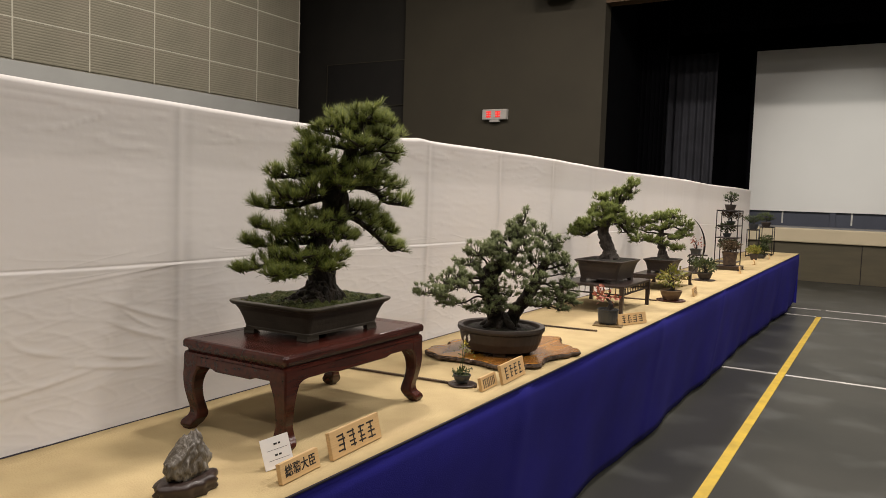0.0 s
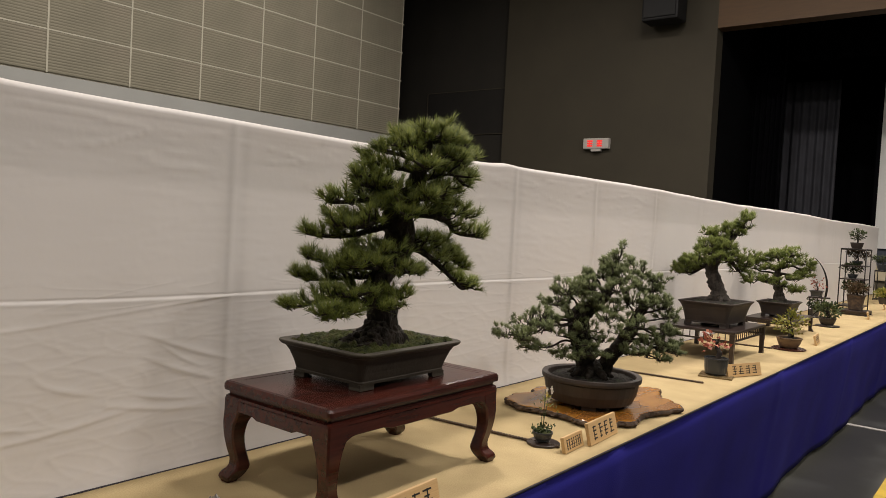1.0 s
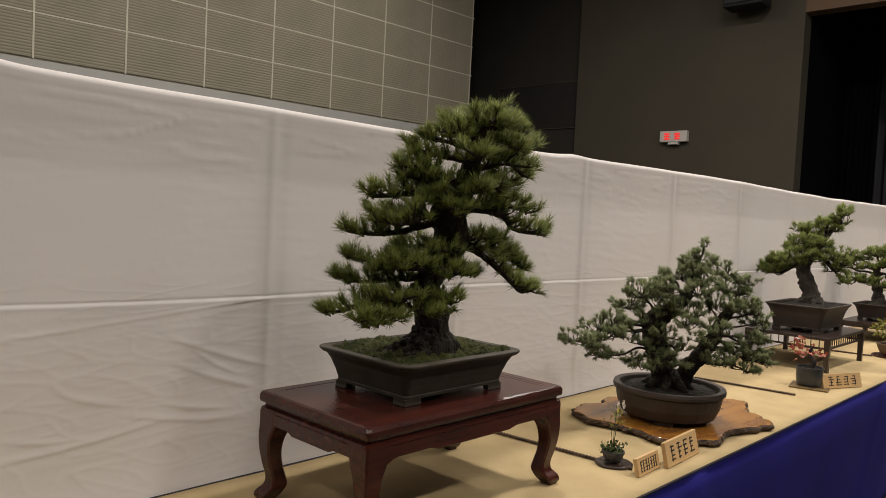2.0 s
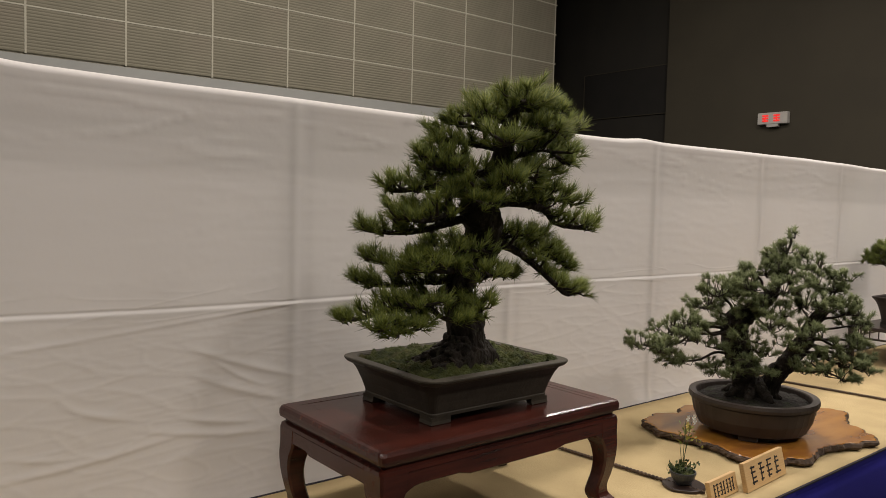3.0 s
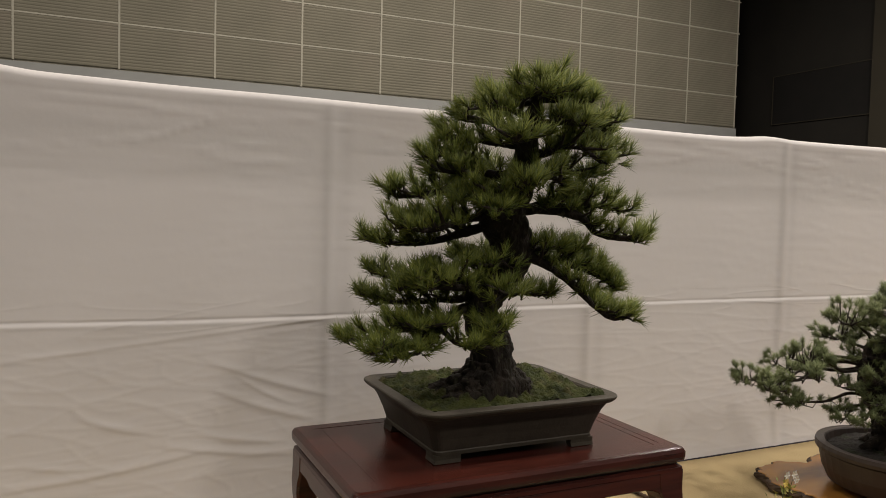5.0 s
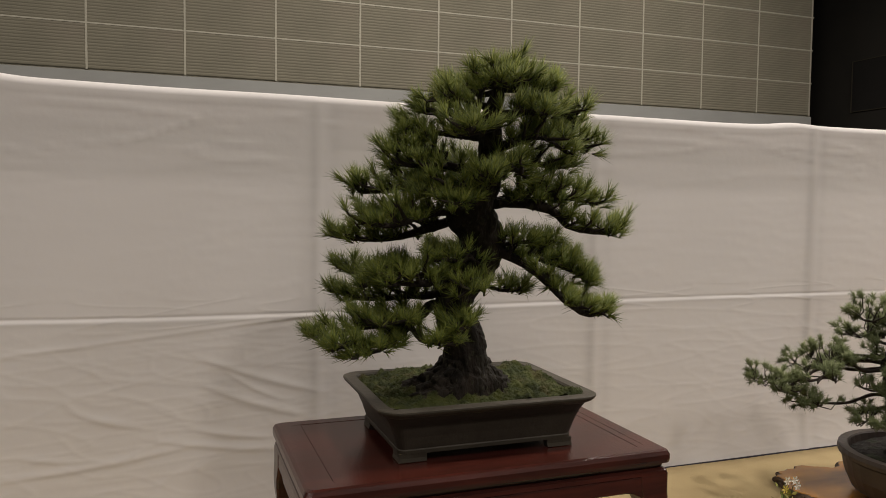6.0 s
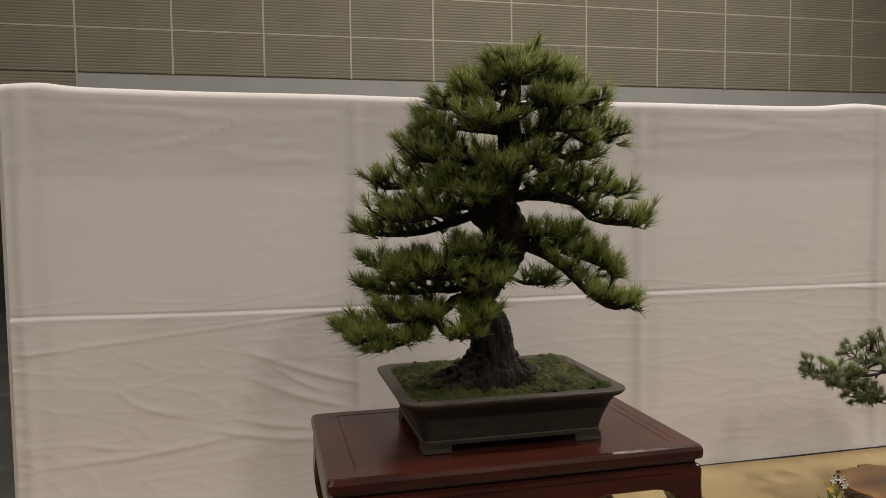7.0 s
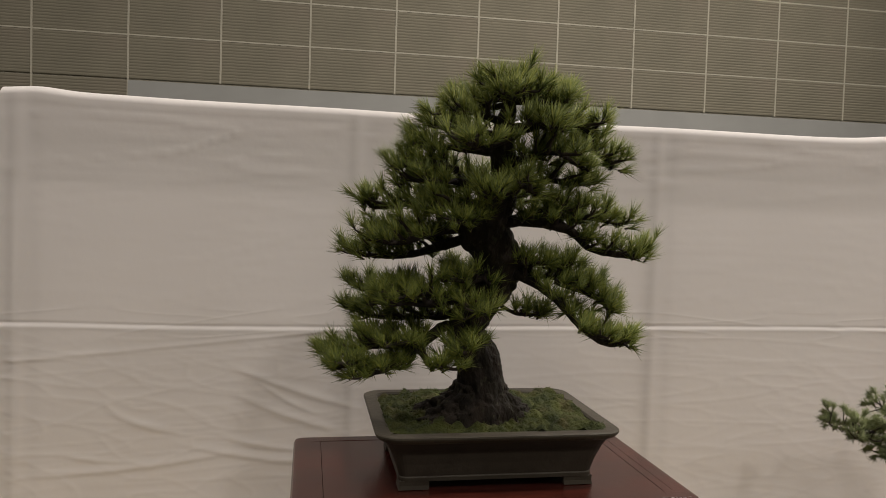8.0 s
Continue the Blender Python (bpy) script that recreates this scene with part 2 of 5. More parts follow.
def raw_mesh(name, verts, faces):
    """A mesh from numpy arrays of triangles or quads."""
    me = bpy.data.meshes.new(name)
    me.vertices.add(len(verts))
    me.vertices.foreach_set("co", np.asarray(verts, np.float32).ravel())
    f = np.asarray(faces, np.int32)
    me.loops.add(f.size)
    me.loops.foreach_set("vertex_index", f.ravel())
    me.polygons.add(len(f))
    me.polygons.foreach_set("loop_start", np.arange(len(f), dtype=np.int32) * f.shape[1])
    me.update(calc_edges=True)
    return me


def needles(rng, P, D, count, length, width, spread, droop=0.0):
    """count slim pointed needles fanned about D from each of the points P."""
    n = len(P) * count
    base, d = np.repeat(P, count, 0), np.repeat(D, count, 0)
    d = d + spread * rng.normal(size=(n, 3))
    d /= np.linalg.norm(d, axis=1, keepdims=True)
    base = base + np.repeat(D, count, 0) * (rng.uniform(-0.35, 0.15, (n, 1)) * length)
    ln = length * rng.uniform(0.7, 1.12, (n, 1))
    s = np.cross(d, rng.normal(size=(n, 3)))
    s /= np.linalg.norm(s, axis=1, keepdims=True)
    u = np.cross(d, s)
    tip = base + d * ln
    tip[:, 2] -= droop * ln[:, 0] * rng.uniform(0, 1, n)
    v = np.stack([base + s * width, base + (-0.5 * s + 0.87 * u) * width, base + (-0.5 * s - 0.87 * u) * width, tip], 1).reshape(-1, 3)
    i = np.arange(n)[:, None] * 4
    f = np.concatenate([i + [[0, 1, 3]], i + [[1, 2, 3]], i + [[2, 0, 3]]], 0)
    return v, f


def leaves(rng, P, D, count, length, width, spread):
    """count small folded pointed leaves about each of the points P."""
    n = len(P) * count
    base, d = np.repeat(P, count, 0), np.repeat(D, count, 0) + spread * rng.normal(size=(n, 3))
    d /= np.linalg.norm(d, axis=1, keepdims=True)
    base = base + 0.5 * length * rng.normal(size=(n, 3))
    ln = length * rng.uniform(0.7, 1.2, (n, 1))
    s = np.cross(d, rng.normal(size=(n, 3)))
    s /= np.linalg.norm(s, axis=1, keepdims=True)
    u = np.cross(d, s)
    mid, w = base + d * ln * 0.5, width * rng.uniform(0.7, 1.2, (n, 1))
    v = np.stack([base, mid + s * w + u * w * 0.4, base + d * ln - u * w * 0.2, mid - s * w + u * w * 0.4, mid], 1).reshape(-1, 3)
    i = np.arange(n)[:, None] * 5
    f = np.concatenate([i + [[0, 1, 4]], i + [[1, 2, 4]], i + [[2, 3, 4]], i + [[3, 0, 4]]], 0)
    return v, f


# ---- the hall ----
def structure(name, bm, mat, label="", category="", smooth=False):
    return tagged(part(name, bm, mat, smooth=smooth), label, category, kind="structure")


structure("floor", one_box(-14, 8.2, -8.2, 15.4, -0.12, 0.0), M_FLOOR, "dark grey-green linoleum hall floor, lightly polished", "floor")
lines = bmesh.new()
box(lines, -0.66, -0.605, 1.0, 10.545, 0.0, 0.004)
structure("floor_line_yellow", lines, M_YELLOW, "worn yellow court line painted on the hall floor", "floor marking")
lines = bmesh.new()
for yy in (6.80, 10.55, 11.25):
    box(lines, -4.0, -0.664, yy, yy + 0.045, 0.0, 0.004)
    box(lines, -0.601, 6.0, yy, yy + 0.045, 0.0, 0.004)
structure("floor_line_white", lines, M_WHITE, "thin white court lines across the hall floor", "floor marking")
structure("ceiling", one_box(-14, 8.2, -8.2, 15.4, 7.0, 7.2), M_CEIL, "plain light hall ceiling", "ceiling")
structure("wall_south", one_box(-14, 8.2, -8.4, -8.2, 0, 7.0), M_OLIVE, "dark olive hall wall", "wall")
structure("wall_east", one_box(8.2, 8.4, -8.2, 20, 0, 7.0), M_OLIVE, "dark olive hall wall", "wall")

# side wall: pale battens behind, ribbed panels in front, smooth grey band below
GRID_X, COL0, PITCH, ROW0, RISE = -10.40, -0.586, 1.144, 2.99, 0.565
west = bmesh.new()
box(west, -10.7, GRID_X, -8.2, 12.05, 0, 7.0)
structure("wall_west", west, M_BATTEN, "pale backing wall showing as thin joints between panels", "wall")
structure("wall_band", one_box(GRID_X, GRID_X + 0.035, COL0, 12.05, 2.1, ROW0 - 0.012), M_GREYW, "smooth light grey wall band under the acoustic panels", "wall")

structure("wall_dado", one_box(GRID_X, GRID_X + 0.033, -8.2, 12.05, 0.0, 2.1), M_DARK, "dark dado along the foot of the side wall", "wall")
# end wall beside the stage
structure("wall_north", one_box(-8.95, -4.6, 13.7, 14.0, 0, 7.0), M_OLIVE, "dark olive-brown wall beside the stage opening", "wall")
structure("wall_recess", one_box(-14, -8.95, 13.85, 14.05, 0, 7.0), M_DARK, "dark recessed wall behind the hall's side wall", "wall")
structure("wall_recess_side", one_box(-14.2, -14, -8.2, 14.05, 0, 7.0), M_DARK, "dark wall closing the recess", "wall")
structure("wall_return", one_box(-4.72, -4.6, 14.0, 18.6, 0, 7.0), M_BLACK, "dark return wall beside the stage", "wall")
hatch = thing("wall_hatch", pose(-10.05, 13.85, 3.72), "near-black hatch panel with a thin pale frame on the recessed wall", "hatch")
part("hatch_panel", one_box(-1.08, 1.08, -0.02, 0, -0.47, 0.47), M_HATCH, hatch)
for nm, a in (("frame_strip", (-1.1, 1.1, -0.03, 0, 0.47, 0.485)), ("frame_strip", (-1.1, 1.1, -0.03, 0, -0.485, -0.47)),
              ("frame_strip", (-1.1, -1.082, -0.03, 0, -0.47, 0.47)), ("frame_strip", (1.082, 1.1, -0.03, 0, -0.47, 0.47))):
    part(nm, one_box(*a), M_OLIVE, hatch)

structure("stage_front", one_box(-4.6, 8.2, 15.46, 15.6, 0, 0.70), M_STAGEF, "olive-brown boarded stage front", "stage")
for i in range(9):
    xx = -4.6 + i * 1.42
    structure("stage_joint", one_box(xx - 0.006, xx + 0.006, 15.452, 15.46, 0, 0.70), M_GROOVE, "dark joint in the stage front", "stage")
structure("stage_lip", box(bmesh.new(), -4.6, 8.2, 15.4, 15.6, 0.70, 0.955, bev=0.02), M_CREAM, "cream-painted stage lip", "stage")
structure("stage_floor", one_box(-4.6, 8.2, 15.6, 18.6, 0.85, 0.95), M_STAGEFL, "grey stage floor", "stage")
structure("stage_ceiling", one_box(-4.6, 8.2, 15.4, 18.7, 7.0, 7.2), M_BLACK, "black space above the stage", "ceiling")
structure("stage_back_wall", one_box(-4.6, 8.2, 18.6, 18.8, 0, 7.0), M_BLACK, "black wall at the back of the stage", "wall")
structure("stage_header", one_box(-4.6, 8.2, 13.7, 14.0, 4.9, 7.0), M_HEADER, "brown wooden header above the stage opening", "wall")
structure("stage_band", one_box(-4.6, 8.2, 17.5, 17.56, 0.95, 1.25), M_SLATE, "slate-blue band under the projection screen", "wall")
for xx in (-1.885, -0.61):
    structure("band_slit", one_box(xx - 0.015, xx + 0.015, 17.485, 17.5, 1.0, 1.25), M_WHITE, "white slit in the slate-blue band", "wall")


def drape(name, x0, x1, y, z0, z1, mat, label, folds, depth, parent=None):
    n = max(24, int(folds * 12))
    v, f = [], []
    for i in range(n + 1):
        u = i / n
        o = depth * math.sin(u * folds * 2 * math.pi) + 0.4 * depth * math.sin(u * folds * 5.1 + 1.0)
        for j in range(9):
            z = z0 + (z1 - z0) * j / 8
            v.append((x0 + (x1 - x0) * u, y + o * (0.55 + 0.45 * (1 - j / 8)), z))
    for i in range(n):
        for j in range(8):
            a = i * 9 + j
            f.append((a, a + 9, a + 10, a + 1))
    ob = part(name, raw_mesh(name, np.array(v), np.array(f)), mat, parent, smooth=True)
    sm = ob.modifiers.new("thickness", "SOLIDIFY")
    sm.thickness = 0.006
    return ob if parent else tagged(ob, label, "curtain")


drape("stage_curtain", -4.40, -3.28, 17.2, 0.95, 4.55, M_GREYC, "grey pleated stage curtain hanging beside the screen", 7, 0.05)
drape("stage_curtain", -4.58, -4.0, 15.9, 0.95, 6.9, M_BLACK, "black stage side curtain", 6, 0.06)
valance = thing("stage_valance", pose(0, 0, 0), "black pleated stage valance hanging above the screen", "curtain")
for k in range(4):
    drape("valance_drop", -4.58 + 3.17 * k, -1.43 + 3.17 * k, 16.2, 4.75, 6.9, M_BLACK, "", 8, 0.05, valance)
screen = thing("projection_screen", pose(0, 17.45, 1.25), "large white projection screen with a black border on the stage", "screen")
part("screen_sheet", one_box(-2.56, 4.6, -0.02, 0.0, 0.0, 3.32), M_SCREEN, screen)
part("screen_border", one_box(-2.63, -2.56, -0.03, 0.02, 0.0, 3.36), M_BLACK, screen)
part("screen_border", one_box(-2.63, 4.6, -0.03, 0.02, 3.32, 3.40), M_BLACK, screen)
part("screen_leg", one_box(-1.0, -0.9, 0.0, 0.04, -0.30, 0.0), M_SLATE, screen)
part("screen_leg", one_box(3.4, 3.5, 0.0, 0.04, -0.30, 0.0), M_SLATE, screen)

sign = thing("warning_sign", pose(-6.735, 13.7, 2.953), "small lit wall sign with two red characters in a grey housing", "sign")
part("housing", box(bmesh.new(), -0.265, 0.265, -0.10, 0, -0.10, 0.10, bev=0.012), M_PLASTIC, sign)
for sx in (-0.125, 0.075):
    glyph = bmesh.new()
    for zz in (-0.045, 0.0, 0.045):
        box(glyph, sx - 0.05, sx + 0.06, -0.108, -0.1, zz - 0.012, zz + 0.014)
    box(glyph, sx - 0.008, sx + 0.012, -0.108, -0.1, -0.06, 0.06)
    part("lit_bars", glyph, M_GLOW, sign, "red glowing bars")
part("lamp_shelf", one_box(-0.10, 0.10, -0.09, -0.02, -0.145, -0.10), M_PLASTIC, sign)

spk = thing("loudspeaker", pose(-5.46, 13.42, 5.03), "black box loudspeaker hung on the wall beside the stage", "loudspeaker")
part("cabinet", box(bmesh.new(), -0.33, 0.33, -0.22, 0.2, 0.0, 0.95, bev=0.03), M_SPEAK, spk)
part("grille", box(bmesh.new(), -0.29, 0.29, -0.245, -0.22, 0.05, 0.9, bev=0.01), M_SPEAK, spk)
part("bracket", one_box(-0.05, 0.05, 0.2, 0.28, 0.3, 0.7), M_METAL, spk)

# ---- the display table ----
TX0, TX1, TY0, TY1, TZ = -1.68, -0.985, 1.02, 11.56, 0.70
for i in range(6):
    ty = TY0 + 0.03 + i * 1.755
    tb = thing("folding_table", pose(-1.335, ty + 0.86, 0), "folding table wholly hidden under the blue cloth", "table", "tables in a row")
    part("tabletop", one_box(-0.325, 0.33, -0.86, 0.86, 0.655, 0.685), M_ROSE_D, tb)
    for ax in (-0.2, 0.2):
        for ay in (-0.8, 0.8):
            part("leg", one_box(ax - 0.015, ax + 0.015, ay - 0.015, ay + 0.015, 0, 0.655), M_METAL, tb)

# blue cloth: top, and a skirt that hangs in shallow folds
skirt_v, skirt_f = [], []
ny, nz = 420, 14
for i in range(ny + 1):
    y = TY0 + (TY1 - TY0) * i / ny
    for j in range(nz + 1):
        z = TZ - (TZ - 0.035) * j / nz
        k = j / nz
        o = 0.012 * k * math.sin(y * 3.1 + 0.8 * math.sin(y * 1.3)) + 0.006 * k * math.sin(y * 9.7) + 0.006 * noise.noise((y * 1.2, z * 2.0, 3.0))
        for seam in (2.7, 4.45, 6.2, 7.9, 9.7):
            o += 0.004 * math.exp(-((y - seam) / 0.05) ** 2)
        skirt_v.append((TX1 + o + 0.012 * min(1, j / 2.0) - 0.095 * k * min(1.0, max(0.35, (11.5 - y) / 3.0)), y, z - (0.004 if j else 0.0)))
for i in range(ny):
    for j in range(nz):
        a = i * (nz + 1) + j
        skirt_f.append((a, a + nz + 1, a + nz + 2, a + 1))
cloth_thing = thing("table_cloth", pose(0, 0, 0), "royal-blue table cloth hanging nearly to the floor", "tablecloth")
part("front_skirt", raw_mesh("front_skirt", np.array(skirt_v), np.array(skirt_f)), M_BLUE, cloth_thing, smooth=True).modifiers.new("thickness", "SOLIDIFY").thickness = -0.002
part("cloth_top", one_box(TX0, TX1, TY0, TY1, 0.6855, TZ), M_BLUE, cloth_thing)
part("end_skirt", one_box(TX0, TX1, TY1, TY1 + 0.008, 0.035, TZ), M_BLUE, cloth_thing)
part("end_skirt", one_box(TX0, TX1, TY0 - 0.008, TY0, 0.035, TZ), M_BLUE, cloth_thing)
part("hem", one_box(TX1 - 0.0015, TX1 + 0.004, TY0, TY1, TZ, TZ + 0.0035), M_NAVY, cloth_thing, "dark navy hem along the front edge")
part("hem", one_box(-1.664, -1.631, TY0, TY1, TZ, TZ + 0.0055), M_NAVY, cloth_thing, "dark navy hem along the back edge")
mv, mf = [], []
for i in range(211):
    y = TY0 + 0.01 + (TY1 - TY0 - 0.02) * i / 210
    for j in range(13):
        x = -1.630 + 0.643 * j / 12
        mv.append((x, y, TZ + 0.005 + 0.0012 * noise.noise((x * 5, y * 4, 0.0))))
for i in range(210):
    for j in range(12):
        a = i * 13 + j
        mf.append((a, a + 1, a + 14, a + 13))
mat_ob = tagged(part("table_mat", raw_mesh("table_mat", np.array(mv), np.array(mf)), M_MAT, smooth=True), "beige felt mat covering the long display table", "table mat")
sol = mat_ob.modifiers.new("thickness", "SOLIDIFY")
sol.thickness = 0.005
TOP = TZ + 0.005

# ---- white cloth screen behind the table ----
CX, CTOP, CFOLD = -1.648, 1.532, 1.109
POSTS = [1.217 + 0.640 * i for i in range(17)]
POSTS[1], POSTS[2], POSTS[3], POSTS[4], POSTS[5], POSTS[6] = 1.838, 2.475, 3.114, 3.775, 4.45, 5.12


def ridge(x, y, z, power=5.0):
    return (1 - min(1.0, abs(noise.noise((x, y, z))) * 1.6)) ** power


# single long creases where the cloth was folded: two ends (y, z), height, half width
CREASES = [(1.594, 1.034, 1.835, 0.950, 0.0022, 0.007), (1.61, 0.975, 1.80, 0.905, 0.0024, 0.008), (1.376, 0.944, 1.50, 0.905, 0.0020, 0.006),
           (1.58, 0.897, 1.74, 0.866, 0.0020, 0.007), (1.225, 0.826, 1.60, 0.864, 0.0022, 0.008), (1.51, 0.880, 1.77, 0.838, 0.0020, 0.007),
           (1.65, 1.000, 1.76, 0.938, 0.0018, 0.006), (1.29, 0.868, 1.42, 0.852, 0.0015, 0.006)]


def crease(y, z):
    o = 0.0
    for y0, z0, y1, z1, a, w in CREASES:
        u = (y - y0) / (y1 - y0)
        if -0.1 < u < 1.1:
            d = z - (z0 + (z1 - z0) * u) + 0.006 * math.sin(u * 3.1)
            if abs(d) < 4 * w:
                o += 1.25 * a * max(0.0, math.sin(math.pi * (u + 0.1) / 1.2)) * math.exp(-(d / (1.2 * w if d > 0 else 0.55 * w)) ** 2)
    return o


def cloth_out(y, z):
    """How far the cloth stands out from its plane, in metres."""
    fz = CFOLD + 0.006 * math.exp(-((y - 1.2) / 0.3) ** 2) + 0.002 * math.sin(y * 3.1)
    low = 1 / (1 + math.exp(max(-40.0, min(40.0, (z - fz) / 0.0013))))
    o = 0.0040 * low * (0.15 + 0.85 * math.exp(-max(0.0, fz - z) / 0.05))
    o -= 0.0016 * math.exp(-((z - fz - 0.0045) / 0.0028) ** 2)
    for p in POSTS:
        if abs(y - p) < 0.09:
            o += 0.0022 * math.exp(-((y - p + 0.010) / 0.012) ** 2) - 0.0014 * math.exp(-((y - p - 0.014) / 0.016) ** 2)
    # long shallow creases, more of them near the top hem and below the fold
    warp = 0.35 * noise.noise((y * 1.1, z * 2.0, 6.0))
    near = 1.0 if y < 4.5 else 0.35
    o += near * (0.0006 + 0.0008 * max(0.0, min(1.0, (z - 1.38) / 0.06))) * ridge(y * 2.4 + warp, z * 26.0 + 0.6 * math.sin(y * 2) + warp * 3, 1.7, 12)
    o += near * 0.0008 * ridge(y * 4.1 - warp, z * 44.0 + y * 1.5, 7.7, 8) * (0.5 + noise.noise((y * 2, z * 3, 1.0)))
    o += 0.0002 * noise.noise((y * 7.0, z * 36.0, 8.0))
    if z < fz:
        k = min(1.0, (fz - z) / 0.10) * (0.55 + 0.45 * noise.noise((y * 1.3, z * 1.5, 12.0)))
        k *= near
        o += (0.0011 if y < 2.0 else 0.0010) * k * ridge(y * 3.0 - z * 4.4 + warp, z * 15.0 + y * 4.6 + warp, 5.2, 12)
        o += 0.0010 * k * ridge(y * 6.0 - z * 7.0 + warp, z * 21 + y * 7.5, 2.0, 10)
        o += 0.0009 * k * ridge(y * 3.1 + z * 5.0 - warp, z * 15 - y * 4.0, 9.0, 11)
        if 1.2 < y < 1.95:
            dz = z - (1.050 + 0.100 * (y - 1.25))
            o += 0.0014 * math.exp(-(dz / (0.0028 if dz < 0 else 0.0055)) ** 2)
    if y < 1.9:
        o += crease(y, z)
    o += 0.0022 * noise.noise((y * 0.9, z * 1.8, 4.0))
    return o


ys = list(np.arange(1.18, 2.4, 0.0045)) + list(np.arange(2.4, 3.4, 0.006)) + list(np.arange(3.4, 4.6, 0.010)) + list(np.arange(4.6, 11.561, 0.03))
zs = list(np.arange(0.706, 1.087, 0.0032)) + list(np.arange(1.09, 1.145, 0.0017)) + list(np.arange(1.147, CTOP - 0.01, 0.007))
cv, cf = [], []
roll = [(0.0016, -0.002), (0.0004, 0.003), (-0.006, 0.009), (-0.014, 0.0130), (-0.022, 0.0145), (-0.029, 0.011), (-0.033, 0.0), (-0.034, -0.03), (-0.034, -0.06)]
for y in ys:
    sag = 0.005 * math.sin(y * 1.9) + 0.004 * noise.noise((y * 3.0, 0.0, 9.0)) + 0.006 * math.exp(-((y - 3.05) / 0.07) ** 2) + 0.006 * math.exp(-((y - 1.24) / 0.05) ** 2)
    for z in zs:
        k = max(0.0, (z - 1.40) / (CTOP - 1.40))
        cv.append((CX + cloth_out(y, z) + 0.012 * max(0, (0.80 - z) / 0.1) ** 2, y, z + sag * k))
    last = cloth_out(y, CTOP - 0.012)
    for dx, dz in roll:
        cv.append((CX + last * max(0, 1 + dx / 0.02) + dx, y, CTOP + dz + sag))
nz = len(zs) + len(roll)
for i in range(len(ys) - 1):
    for j in range(nz - 1):
        a = i * nz + j
        cf.append((a, a + nz, a + nz + 1, a + 1))
backdrop_thing = thing("cloth_screen", pose(0, 0, 0), "long creased white cotton cloth screen standing behind the table", "cloth screen")
part("cloth", raw_mesh("cloth", np.array(cv), np.array(cf)), M_CLOTH, backdrop_thing, smooth=True)
part("end_cloth", one_box(-1.69, CX - 0.006, 1.172, 1.18, 0.10, CTOP), M_CLOTH, backdrop_thing)
part("end_cloth", one_box(-1.69, CX - 0.006, 11.56, 11.568, 0.10, CTOP), M_CLOTH, backdrop_thing)
for p in POSTS:
    part("post", one_box(-1.676, -1.664, p - 0.012, p + 0.012, 0, CTOP - 0.004), M_METAL, backdrop_thing)
part("top_rail", one_box(-1.679, -1.664, 1.19, 11.55, CTOP - 0.004, CTOP + 0.006), M_METAL, backdrop_thing)


# ---- pots, stands ----
def rect_pot(parent, hx, hy, h, flare, mat, soil, lip=0.012, foot=0.016, label=""):
    """A rectangular bonsai pot with a flared rim and four corner feet; origin at its underside, hx and hy at the foot."""
    bm = bmesh.new()
    r = 0.012
    prof = [(0, foot), (0.001, foot + 0.0005), (0.0015, foot + 0.006), (0.0005, foot + 0.008), (flare * 0.18, foot + (h - foot) * 0.36),
            (flare * 0.44, foot + (h - foot) * 0.66), (flare * 0.66, foot + (h - foot) * 0.82), (flare * 0.88, h - 0.010), (flare * 0.98, h - 0.0065), (flare + 0.001, h - 0.0035), (flare + 0.001, h - 0.001), (flare - 0.001, h),
            (flare - lip, h), (flare - lip - 0.003, h - 0.003), (flare - lip - 0.006, h - 0.022)]
    loft(bm, [round_rect(hx + o, hy + o, r + max(o, 0) * 0.6, z, 6) for o, z in prof])
    part("pot", bm, mat, parent, label)
    for sx in (-1, 1):
        for sy in (-1, 1):
            ft = bmesh.new()
            a, b = 0.32 * hx, 0.30 * hy
            pts = [(hx, hy), (hx - a, hy), (hx - a, hy - 0.014), (hx - 0.014, hy - 0.014), (hx - 0.014, hy - b), (hx, hy - b)]
            loft(ft, [[(sx * px * (1.0 + g), sy * py * (1.0 + g), z) for px, py in pts] for z, g in ((0, 0.012), (foot * 0.5, 0.0), (foot + 0.001, 0.004))])
            part("foot", ft, mat, parent)
    return hx + flare - lip - 0.004, hy + flare - lip - 0.004


def round_pot(parent, r, h, mat, lip=0.012, taper=0.86, foot=0.01, label="", n=40):
    bm = bmesh.new()
    prof = [(taper * 0.9, foot), (taper, foot + 0.004), (taper + (1 - taper) * 0.5, h * 0.45), (0.965, h * 0.8), (0.955, h - lip * 1.1), (1.0, h - lip), (1.012, h - lip * 0.5), (1.0, h),
            (0.9, h), (0.885, h - 0.003), (0.87, h - h * 0.2)]
    loft(bm, [ring(r * k, r * k, z, n) for k, z in prof])
    part("pot", bm, mat, parent, label, smooth=False)
    for i in range(3):
        a = 2 * math.pi * i / 3 + 0.5
        cx, cy = r * taper * 0.75 * math.cos(a), r * taper * 0.75 * math.sin(a)
        part("foot", one_box(cx - r * 0.14, cx + r * 0.14, cy - r * 0.14, cy + r * 0.14, 0, foot + 0.001, bev=0.002), mat, parent)
    return r * 0.87


